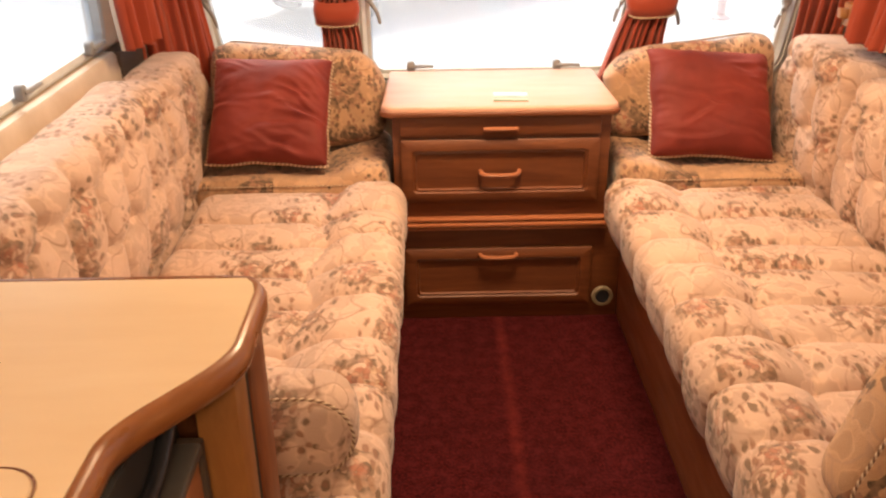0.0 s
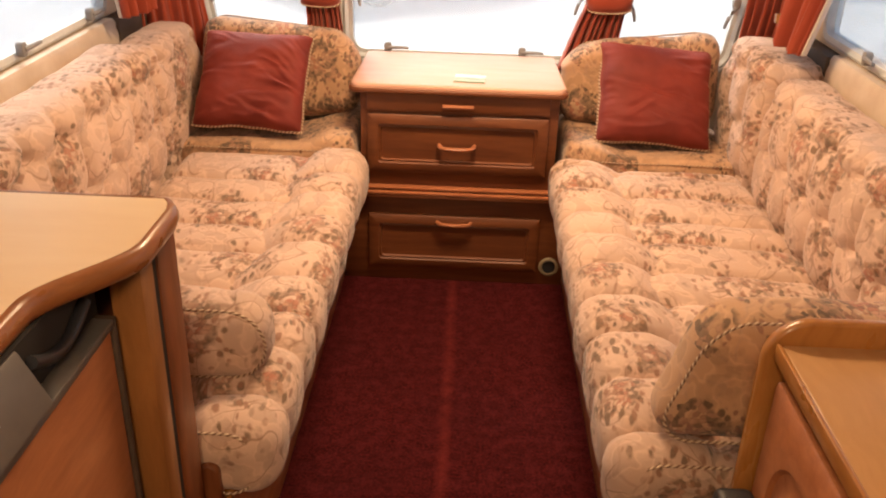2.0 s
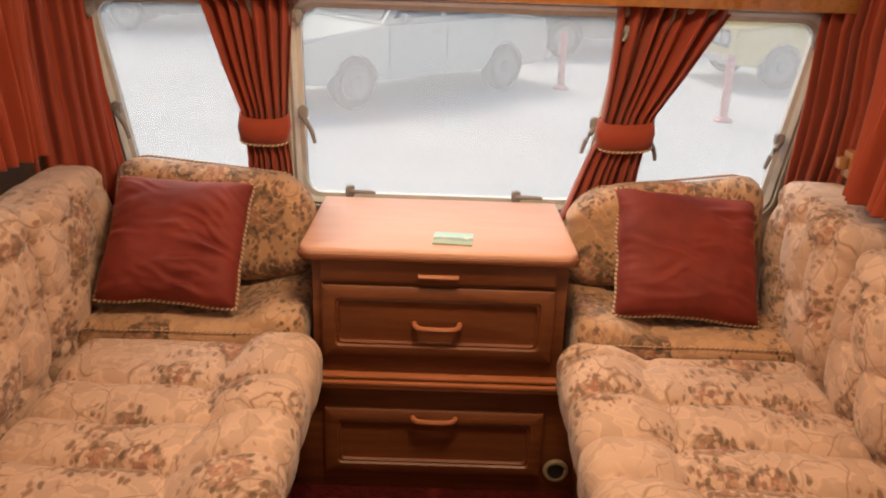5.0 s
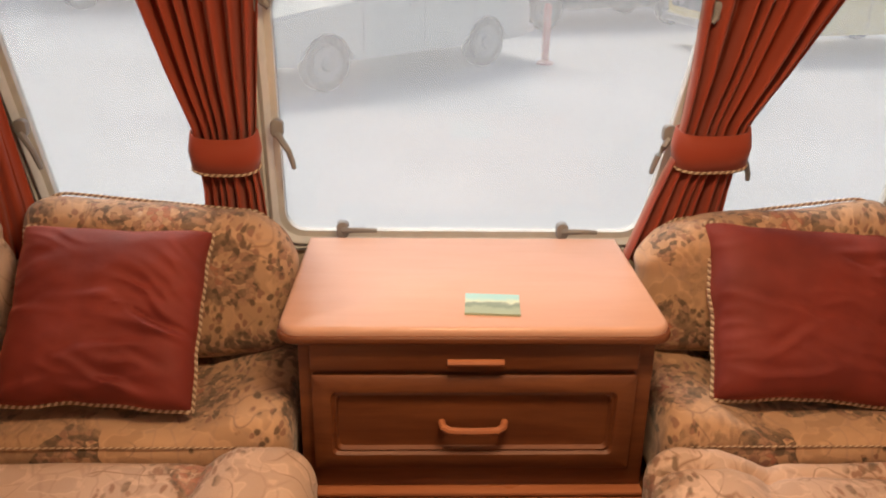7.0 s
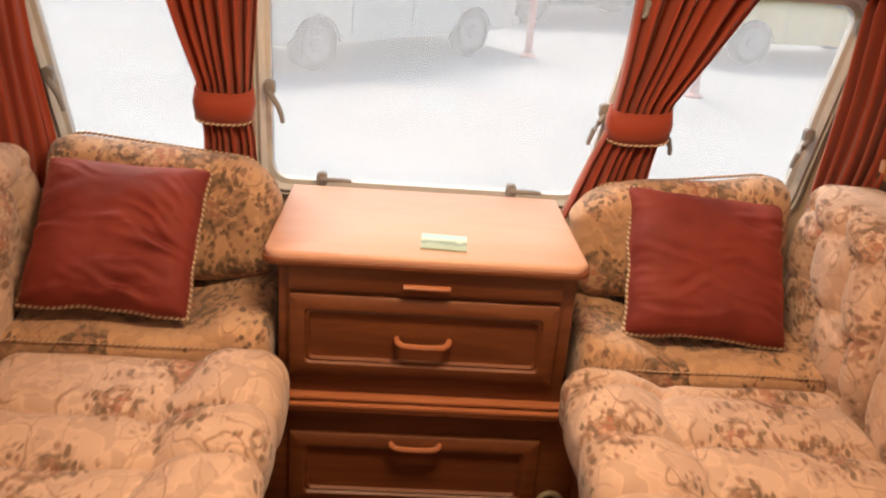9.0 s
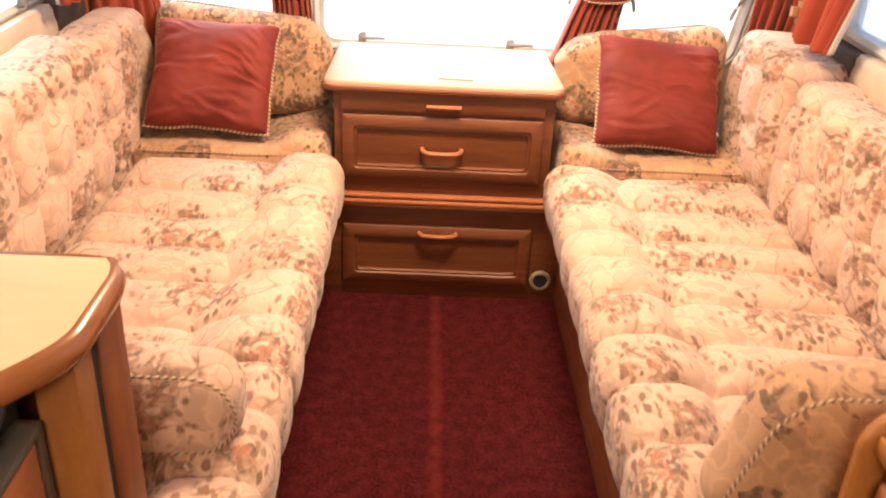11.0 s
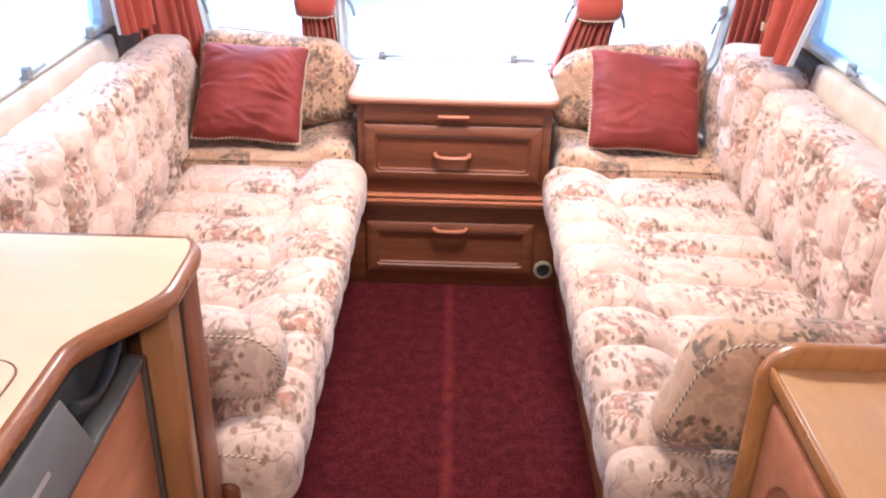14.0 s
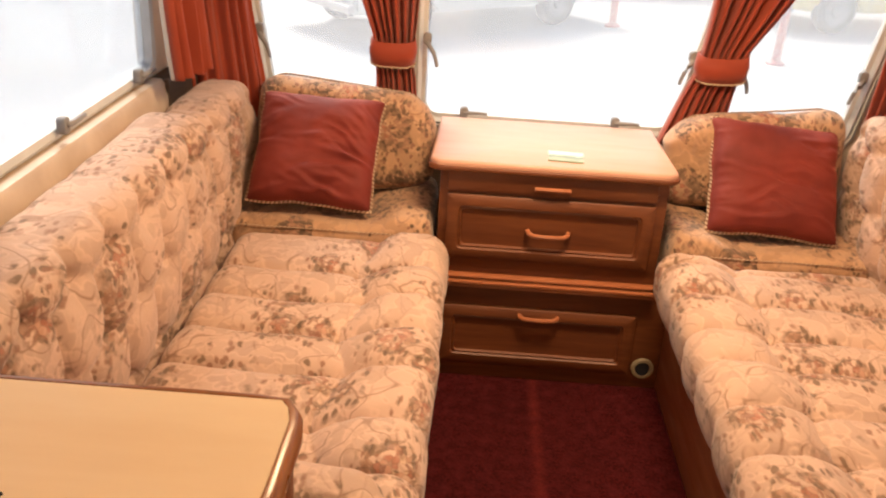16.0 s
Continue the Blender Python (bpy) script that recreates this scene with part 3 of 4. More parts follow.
# ---- curtains ----
def curtain(name, rows, mat, folds, depth, label, back=None, tie=None, lining=False, seed=0):
    """A gathered curtain. rows: z, then x and y of its two edges."""
    top = thing(name, (0, 0, 0), label, "curtain")
    rnd = random.Random(seed)
    phase = [rnd.uniform(-0.6, 0.6) for _ in range(40)]
    amp = [rnd.uniform(0.45, 1.5) for _ in range(40)]

    def at(f):
        f *= len(rows) - 1
        i = min(int(f), len(rows) - 2)
        g = f - i
        g = g * g * (3 - 2 * g) * 0.5 + g * 0.5
        return [a + (b - a) * g for a, b in zip(rows[i], rows[i + 1])]

    def sheet(push):
        bm, grid = bmesh.new(), []
        nu, nv = folds * 12, 44
        for j in range(nv + 1):
            z, xa, ya, xb, yb = at(j / nv)
            e = Vector((xb - xa, yb - ya, 0))
            nrm = Vector((e.y, -e.x, 0)).normalized()
            width = e.length
            row = []
            for i in range(nu + 1):
                u = i / nu
                k = folds * (u + 0.035 * math.sin(2 * math.pi * 1.6 * u + seed) * math.sin(math.pi * u))
                a = amp[int(k) % 40]
                w = math.sin(2 * math.pi * k + phase[int(k + 0.5) % 40] * math.sin(2.2 * j / nv + k))
                w = math.copysign(abs(w) ** 0.8, w)
                d = min(depth * a, 0.55 * width / folds * 1.6) * w
                wob = 0.004 * math.sin(9 * u + 5 * j / nv)
                row.append(bm.verts.new(Vector((xa, ya, z)) + e * u + nrm * (d + wob + push)))
            grid.append(row)
        for a, b in zip(grid, grid[1:]):
            for i in range(nu):
                bm.faces.new((a[i], a[i + 1], b[i + 1], b[i]))
        return bm

    cloth = part("cloth", sheet(0.0), mat, top)
    sol = cloth.modifiers.new("thickness", "SOLIDIFY")
    sol.thickness, sol.offset = 0.002, 0
    if lining:
        back_cloth = part("lining", sheet(-0.012), lining_cloth, top, "cream curtain lining")
        sol = back_cloth.modifiers.new("thickness", "SOLIDIFY")
        sol.thickness = 0.0015
    if tie:
        z0, z1, xa, xb, y, tilt = tie
        rings = []
        for z, swell in ((z1, 0.0), ((z0 + z1) / 2, 0.006), (z0, 0.0)):
            ring = []
            for k in range(28):
                q = 2 * math.pi * k / 28
                x = (xa + xb) / 2 + ((xb - xa) / 2 + 0.008 + swell) * math.copysign(abs(math.cos(q)) ** 0.7, math.cos(q))
                yy = y + (0.034 + swell) * math.copysign(abs(math.sin(q)) ** 0.7, math.sin(q))
                ring.append(Vector((x, yy, z + tilt * (x - xa) - 0.012 * (math.sin(q) < 0) * abs(math.sin(q)))))
            rings.append(ring)
        band = part("tieback", loft(rings, caps=False), mat, top, "terracotta fabric tieback with corded hem")
        sol = band.modifiers.new("thickness", "SOLIDIFY")
        sol.thickness = 0.004
        rope("piping", rings[-1], 0.0035, band)
    return top


CY = 2.945
curtain("curtain", [(1.42, -0.53, CY, -0.215, CY), (1.3, -0.475, CY, -0.222, CY), (1.12, -0.42, CY, -0.236, CY), (1.0, -0.378, CY, -0.245, CY), (0.94, -0.37, CY, -0.25, CY), (0.86, -0.365, CY, -0.238, CY), (0.70, -0.37, CY, -0.225, CY)],
        curtain_cloth, 7, 0.022, "terracotta velvet curtain gathered by a tieback", tie=(0.918, 0.995, -0.375, -0.25, CY, 0.0), seed=3)
curtain("curtain", [(1.42, 0.655, CY, 1.04, CY), (1.3, 0.665, CY, 0.975, CY), (1.12, 0.657, CY, 0.87, CY), (1.02, 0.65, CY, 0.805, CY), (0.95, 0.64, CY, 0.785, CY), (0.86, 0.605, CY, 0.77, CY), (0.70, 0.55, CY, 0.75, CY)],
        curtain_cloth, 7, 0.022, "terracotta velvet curtain gathered by a tieback", tie=(0.93, 1.01, 0.648, 0.79, CY, 0.03), seed=8)
curtain("curtain", [(1.42, -0.94, 2.80, -0.79, 2.94), (1.28, -0.935, 2.80, -0.775, 2.94), (1.05, -0.93, 2.79, -0.75, 2.93), (0.84, -0.92, 2.78, -0.715, 2.92), (0.72, -0.91, 2.78, -0.71, 2.92)],
        curtain_cloth, 6, 0.018, "terracotta velvet curtain hanging in the corner", seed=5)
curtain("curtain", [(1.42, 1.25, 2.94, 1.345, 2.80), (1.28, 1.225, 2.94, 1.335, 2.80), (1.08, 1.215, 2.93, 1.345, 2.80), (0.95, 1.20, 2.92, 1.335, 2.80), (0.84, 1.19, 2.92, 1.32, 2.82), (0.72, 1.185, 2.92, 1.31, 2.82)],
        curtain_cloth, 6, 0.018, "terracotta velvet curtain drawn into the corner", seed=6)
curtain("curtain", [(1.5, -0.86, 2.36, -0.84, 2.70), (1.2, -0.85, 2.41, -0.83, 2.67), (0.94, -0.84, 2.45, -0.80, 2.64)], curtain_cloth, 5, 0.02, "terracotta side curtain with cream lining", lining=True, seed=7)
curtain("curtain", [(1.5, 1.25, 2.6, 1.26, 2.3), (1.2, 1.22, 2.56, 1.24, 2.3), (0.93, 1.18, 2.53, 1.19, 2.33)], curtain_cloth, 5, 0.02, "terracotta side curtain with cream lining", lining=True, seed=9)


# ---- seats ----
def seat_shift(sx, sy, outer, seed):
    """Quilted channels across the seat and a fat roll along its outer side. outer: 1 when the outer side is at +x."""
    rnd = random.Random(seed)
    lines = [-sy / 2 + 0.17 * (i + 0.6) + rnd.uniform(-0.012, 0.012) for i in range(int(sy / 0.17))]

    def shift(p, nrm):
        up = max(0.0, nrm.z)
        u = p.x * outer
        roll_at = sx / 2 - 0.19
        bow = 0.02 * math.sin((p.y + 0.03 * seed) * 2 * math.pi / 0.17 / 2)
        d = min(abs(p.y + 0.012 * math.sin(9 * p.x + seed) - l) for l in lines)
        fold = math.exp(-(d / 0.036) ** 2) * 0.34 + 0.8 * math.exp(-d / 0.008)
        seam = math.exp(-abs(u - roll_at - bow) / 0.016)
        front = max(0.0, nrm.x * outer)
        h = -0.029 * fold * max(up, 0.5 * front) - 0.018 * seam * up
        roll = max(0.0, min(1.0, (u - roll_at) / 0.08))
        h += 0.030 * roll * up + 0.03 * front * (1 - abs(p.z) / 0.1 * 0.3)
        h += 0.006 * noise.noise(Vector((p.x * 6, p.y * 6, p.z * 6 + seed)))
        return nrm * h

    return shift


def sofa_seat(x0, x1, y0, y1, outer, seed, label):
    sx, sy, sz = x1 - x0, y1 - y0, 0.15
    top = thing("seat_cushion", ((x0 + x1) / 2, (y0 + y1) / 2, 0.352 + sz / 2 + 0.01), label, "seat cushion", "long seat cushions")
    part("cover", rounded_box(sx, sy, sz, 0.06, 0.011, seat_shift(sx, sy, outer, seed)), fabric, top)
    # the corded edge of the near end
    ring = [Vector((x, -sy / 2 + 0.001, z)) for x, z in rounded_rect(-sx / 2 + 0.02, sx / 2 - 0.02, -sz / 2 + 0.022, sz / 2 + 0.010, 0.05)]
    rope("piping", ring, 0.003, top)
    return top


SEAT_Z = 0.51
sofa_seat(-0.71, -0.115, 0.985, 2.50, 1, 2, "cream floral quilted seat cushion on the wooden bench base")
sofa_seat(0.535, 1.15, 0.955, 2.50, -1, 5, "cream floral quilted seat cushion on the wooden bench base")


def back_shift(length, seed, side):
    """Deep-buttoned upholstery on the face towards side."""
    def shift(p, nrm):
        f = max(0.0, nrm.x * side)
        t = max(0.0, nrm.z)
        py, pz = p.y + 0.085 * (math.floor((p.z + 0.3) / 0.16) % 2), p.z
        dy = abs((py + 5) % 0.17 - 0.085)
        h = 0.0
        groove = math.exp(-(abs(0.085 - dy) / 0.018))
        gz = math.exp(-((((pz + 0.02 + 5 + 0.016 * math.cos(py * 37)) % 0.16) - 0.08) / 0.022) ** 2)
        h -= (0.026 * groove + 0.014 * gz) * max(f, 0.28 * t)
        h += 0.012 * f * math.cos(math.pi * p.z / 0.4)
        h += 0.007 * noise.noise(Vector((p.x * 5, p.y * 5 + seed, p.z * 5)))
        return nrm * h

    return shift


def back_cushion(name, sx, sy, sz, at, side, seed, label, tilt=0.0, step=0.012):
    top = thing(name, at, label, "back cushion", "back cushions")
    top.matrix_world = pose(*at, 0, tilt, 0)
    part("cover", rounded_box(sx, sy, sz, 0.06, step, back_shift(sy, seed, side)), fabric, top)
    return top


back_cushion("back_cushion", 0.20, 1.38, 0.53, (-0.818, 1.68, 0.625), 1, 1, "cream floral deep-buttoned back cushion against the side wall", 0)
back_cushion("back_cushion", 0.18, 0.48, 0.50, (-0.82, 2.62, 0.615), 1, 4, "cream floral back cushion in the corner", 0)
back_cushion("back_cushion", 0.19, 1.42, 0.50, (1.232, 1.68, 0.61), -1, 7, "cream floral deep-buttoned back cushion against the side wall", 0)
back_cushion("back_cushion", 0.22, 0.47, 0.52, (1.235, 2.625, 0.625), -1, 9, "cream floral back cushion in the corner", 0)


def end_drop(x, z, sx, slope, inner):
    """How far the cushion's top lies above a plain box: it slopes and rolls down beside the chest."""
    f = max(0.0, z / 0.17)
    near = max(0.0, (inner * x - sx / 2 + 0.15) / 0.15)
    return f * (slope * x - 0.055 * near ** 2.2)


def end_shift(seed, sx, slope, inner):
    def shift(p, nrm):
        h = 0.010 * noise.noise(Vector((p.x * 6 + seed, p.y * 6, p.z * 6))) + 0.004 * noise.noise(Vector((p.x * 19 + seed, p.y * 19, p.z * 19)))
        belly = 0.02 * max(0.0, -nrm.y) * math.cos(math.pi * p.x / sx)
        return nrm * (h + belly) + Vector((0, 0, end_drop(p.x, p.z, sx, slope, inner)))
    return shift


def end_cushion(at, sx, sz, slope, seed, inner):
    top = thing("end_cushion", at, "cream floral upright cushion with corded rim below the front window", "cushion", "end cushions")
    top.matrix_world = pose(*at, -9, 0, 0)
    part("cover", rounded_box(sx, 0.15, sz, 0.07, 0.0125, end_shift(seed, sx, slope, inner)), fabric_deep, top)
    line = []
    for x, z in rounded_rect(-sx / 2 + 0.012, sx / 2 - 0.012, -sz / 2 + 0.01, sz / 2 + 0.002, 0.08, 8):
        line += [Vector((x, 0.022, z + end_drop(x, z, sx, slope, inner)))]
    rope("piping", line, 0.0036, top)


end_cushion((-0.445, 2.865, 0.693), 0.57, 0.32, -0.08, 2, 1)
end_cushion((0.838, 2.855, 0.700), 0.56, 0.30, 0.12, 6, -1)


def corner_pad(x0, x1, raised, seed):
    """The loose pad that closes the seat beside the chest; it rises towards the chest."""
    sx, sy, sz = x1 - x0, 0.42, 0.16
    top = thing("corner_pad", ((x0 + x1) / 2, 2.505 + sy / 2, 0.362 + sz / 2), "cream floral corner pad beside the chest of drawers", "seat cushion", "corner pads")

    def shift(p, nrm):
        edge = max(0.0, min(1.0, (raised * p.x - sx / 2 + 0.20) / 0.1))
        h = 0.006 * noise.noise(Vector((p.x * 6 + seed, p.y * 6, p.z * 6)))
        return nrm * h + Vector((0, 0, 0.035 * edge * max(0.0, nrm.z)))

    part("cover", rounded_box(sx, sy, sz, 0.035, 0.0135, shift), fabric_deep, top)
    rope("piping", [Vector((x, -sy / 2 + 0.003, z)) for x, z in rounded_rect(-sx / 2 + 0.01, sx / 2 - 0.01, -sz / 2 + 0.01, sz / 2 - 0.012, 0.03)], 0.0018, top)


corner_pad(-0.74, -0.14, 1, 3)
corner_pad(0.56, 1.16, -1, 8)


def bench(x0, x1, y0, y1, face, label):
    top = thing("storage_bench", ((x0 + x1) / 2, (y0 + y1) / 2, 0), label, "bench", "bench bases")
    hx, hy = (x1 - x0) / 2, (y1 - y0) / 2
    part("front_panel", box_bm(*sorted((face * hx, face * (hx - 0.016))), -hy, hy, 0.0, 0.33, 0.002), cherry_side, top)
    part("rail", box_bm(*sorted((face * (hx + 0.006), face * (hx - 0.02))), -hy, hy, 0.332, 0.352, 0.004), oak, top)
    part("end_panel", box_bm(-hx + 0.001, hx - 0.022, -hy, -hy + 0.016, 0.0, 0.349, 0.002), oak_up, top)
    part("top_board", box_bm(-hx, hx - 0.022, -hy + 0.02, hy, 0.335, 0.350, 0.002), oak, top)
    return top


bench(-0.95, -0.195, 1.0, 2.93, 1, "cherry wood bench base under the seat cushions")
ob = bench(0.6, 1.35, 0.97, 2.93, -1, "cherry wood bench base under the seat cushions")


def pillow(at, w, h, turn, tip, lean, seed, folds):
    top = thing("pillow", at, "brick-red velvet pillow with twisted cord edging", "pillow", "red pillows")
    top.matrix_world = pose(*at, tip, lean, turn)
    wrinkle = min(1.0, folds / 20)
    rnd = random.Random(seed)
    creases = []
    for _ in range(folds):
        side = rnd.choice((1, 1, -1))
        creases.append((side * rnd.uniform(0.02, 0.17), rnd.uniform(-0.16, 0.13), side * rnd.uniform(-0.55, 0.25), rnd.uniform(0.04, 0.11), rnd.uniform(0.003, 0.007), rnd.uniform(-1.5, 1.5), rnd.uniform(0.007, 0.012)))
    bm = bmesh.new()
    k = 84
    rim = []
    for face in (-1, 1):
        grid = []
        for j in range(k + 1):
            row = []
            for i in range(k + 1):
                u, v = 2 * i / k - 1, 2 * j / k - 1
                pinch = 0.07 * (1 - (abs(u) ** 2)) * abs(v) ** 3, 0.07 * (1 - abs(v) ** 2) * abs(u) ** 3
                x = w / 2 * (u - math.copysign(pinch[1], u))
                z = h / 2 * (v - math.copysign(pinch[0], v))
                corner = 1 - 0.03 * abs(u * v) ** 6
                x, z = x * corner, z * corner
                swell = max(0.0, (1 - u ** 4) * (1 - v ** 4)) ** 0.5
                y = 0.075 * swell
                if face < 0:
                    for cx, cz, slant, length, depth, bend, fine in creases:
                        a, b = x - cx, z - cz
                        along, across = a * math.cos(slant) + b * math.sin(slant), -a * math.sin(slant) + b * math.cos(slant)
                        across += bend * along * along
                        y += depth * swell ** 0.5 * math.exp(-(along / length) ** 2) * (math.exp(-(across / fine) ** 2) - 0.9 * math.exp(-((across - 1.8 * fine) / (1.2 * fine)) ** 2))
                    bent = z + 0.35 * x * wrinkle + 0.03 * noise.noise(Vector((x * 8, z * 8, seed + 5)))
                    ridge = noise.noise(Vector((x * 7, bent * 30, seed)))
                    patch = max(0.0, min(1.0, 0.45 + 1.6 * noise.noise(Vector((x * 6 + 2, z * 6, seed + 9)))))
                    y += 0.034 * patch * swell ** 0.5 * wrinkle * (0.25 - abs(ridge)) * (0.4 + 0.6 * abs(u))
                    y += 0.009 * swell * noise.noise(Vector((x * 7, z * 9, seed))) + 0.002 * swell * noise.noise(Vector((x * 22, z * 30, seed)))
                x += 0.008 * noise.noise(Vector((x * 12, z * 12, 3 + seed)))
                z += 0.008 * noise.noise(Vector((x * 12, z * 12, 9 + seed)))
                row.append(bm.verts.new((x, face * y, z)))
                if face < 0 and (i in (0, k) or j in (0, k)):
                    rim.append((math.atan2(v, u), Vector((x, 0, z))))
            grid.append(row)
        for a, b in zip(grid, grid[1:]):
            for i in range(k):
                bm.faces.new((a[i], a[i + 1], b[i + 1], b[i]))
    bmesh.ops.remove_doubles(bm, verts=bm.verts, dist=1e-4)
    part("cover", bm, velvet, top)
    rim.sort(key=lambda r: r[0])
    rope("piping", [p for _, p in rim], 0.0052, top)


pillow((-0.511, 2.69, 0.69), 0.385, 0.372, -1.0, -42, 1.5, 4, 20)
pillow((0.872, 2.716, 0.685), 0.402, 0.372, 0.5, -38, 3.5, 11, 10)


# ---- chest of drawers ----
def panel_front(x0, x1, z0, z1, y, frame_w, depth):
    """A raised-and-fielded drawer front whose outer face is at y."""
    rings = []
    for inset, dy, r in ((0.0, 0.018, 0.004), (0.0, 0.004, 0.004), (0.004, 0.0, 0.005), (frame_w, 0.0, 0.012), (frame_w + 0.004, depth * 0.5, 0.012), (frame_w + 0.009, depth * 0.35, 0.012), (frame_w + 0.013, depth, 0.012), (frame_w + 0.02, depth, 0.012)):
        rings.append([Vector((x, y + dy, z)) for x, z in rounded_rect(x0 + inset, x1 - inset, z0 + inset, z1 - inset, r, 5)])
    return loft(rings)


def bow_handle(parent, cx, y, z, half, label="cherry wood bow handle"):
    line = [(cx - half, y + 0.004, z + 0.006), (cx - half + 0.003, y - 0.012, z + 0.004), (cx - half + 0.014, y - 0.018, z), (cx - half + 0.03, y - 0.019, z - 0.001), (cx, y - 0.019, z - 0.002),
            (cx + half - 0.03, y - 0.019, z - 0.001), (cx + half - 0.014, y - 0.018, z), (cx + half - 0.003, y - 0.012, z + 0.004), (cx + half, y + 0.004, z + 0.006)]
    return part("handle", sweep(line, 0.0075, 8), cherry_handle, parent, label)


cherry_handle = wood("handle_wood", (0.36, 0.12, 0.05), (0.5, 0.19, 0.085), (8, 60, 60), 0.3, 0.4)
chest = thing("chest_of_drawers", (0.2, 2.75, 0), "cherry wood chest of drawers with a pale laminate top", "chest of drawers")
CXM, FY = -0.2, -2.75


def cb(x0, x1, y0, y1, z0, z1, bevel=0.002):
    return box_bm(x0 + CXM, x1 + CXM, y0 + FY, y1 + FY, z0, z1, bevel)


part("carcass", cb(-0.128, 0.537, 2.575, 2.99, 0.375, 0.706), cherry, chest)
part("plinth", cb(-0.19, 0.598, 2.585, 2.94, 0.0, 0.328), cherry, chest)
top_line = arc_corner(0.557 - 0.04 + CXM, 2.545 + 0.04 + FY, 0.04, -90, 0) + [(0.545 + CXM, 2.995 + FY), (-0.15 + CXM, 2.995 + FY)] + arc_corner(-0.16 + 0.04 + CXM, 2.545 + 0.04 + FY, 0.04, 180, 270)
part("top", prism(top_line, 0.712, 0.738, 0.009), chest_laminate, chest, "pale laminate top with rounded front corners")
top_lip = arc_corner(0.560 - 0.04 + CXM, 2.541 + 0.04 + FY, 0.042, -90, 0) + [(0.548 + CXM, 2.99 + FY), (-0.153 + CXM, 2.99 + FY)] + arc_corner(-0.163 + 0.04 + CXM, 2.541 + 0.04 + FY, 0.042, 180, 270)
part("top_lipping", prism(top_lip, 0.7065, 0.7225, 0.005), cherry, chest, "cherry lipping under the top")
d1 = part("drawer_front", cb(-0.105, 0.505, 2.557, 2.575, 0.645, 0.703, 0.004), cherry, chest)
line = [(x + CXM, 2.545 + FY, 0.668) for x in (0.148, 0.16, 0.2, 0.24, 0.252)]
part("handle", sweep(line, 0.007, 8), cherry_handle, d1, "short cherry wood pull")
d2 = part("drawer_front", panel_front(-0.103 + CXM, 0.505 + CXM, 0.425, 0.632, 2.557 + FY, 0.034, 0.014), cherry, chest)
bow_handle(d2, 0.2 + CXM, 2.562 + FY, 0.522, 0.06)
for z, out, h in ((0.366, 0.004, 0.010), (0.350, 0.012, 0.012), (0.336, 0.006, 0.010)):
    part("moulding", cb(-0.13, 0.54, 2.555 - out, 2.60, z - h / 2 + 0.003, z + h / 2 + 0.003, 0.004), cherry_handle, chest, "reeded moulding")
d3 = part("drawer_front", panel_front(-0.102 + CXM, 0.503 + CXM, 0.053, 0.262, 2.567 + FY, 0.034, 0.013), cherry, chest)
bow_handle(d3, 0.2 + CXM, 2.572 + FY, 0.236, 0.06)
vent = thing("floor_vent", (0.548, 2.583, 0.075), "round cream plastic warm-air vent on the chest plinth", "vent")
rings = []
for r, y in ((0.036, 0.0), (0.036, -0.006), (0.032, -0.01), (0.025, -0.01), (0.0235, -0.004)):
    rings.append([Vector((r * math.cos(q), y, r * math.sin(q))) for q in (2 * math.pi * k / 28 for k in range(28))])
part("ring", loft(rings, caps=False), cream_plastic, vent)
part("flap", loft([[Vector((r * math.cos(q), y + 0.25 * r * math.sin(q), r * math.sin(q))) for q in (2 * math.pi * k / 20 for k in range(20))] for r, y in ((0.0225, -0.004), (0.0225, -0.002))]), catch_plastic, vent, "dark tilted flap")
card = mesh_object("postcard", box_bm(-0.052, 0.052, -0.043, 0.043, 0.0, 0.004, 0.0), card_blue, False)
card.matrix_world = pose(0.235, 2.640, 0.7385, 0, 0, -4)
tagged(card, "small landscape postcard lying on the chest top", "postcard")


# ---- kitchen unit ----
kitchen = thing("kitchen_unit", (-0.6, 0.0, 0), "cherry wood kitchen unit with fridge below the worktop", "kitchen unit")
KX = 0.6


def kb(x0, x1, y0, y1, z0, z1, bevel=0.003):
    return box_bm(x0 + KX, x1 + KX, y0, y1, z0, z1, bevel)


def s_edge(off):
    """The worktop's front outline: straight, an easy double bend, straight."""
    out = [(-0.305 + off, -2.3)]
    for i in range(21):
        f = i / 20
        g = f * f * (3 - 2 * f)
        out.append((-0.305 + 0.092 * g + off * (1 - 0.2 * math.sin(math.pi * f)), 0.63 + off * 0.2 + 0.185 * f))
    return out


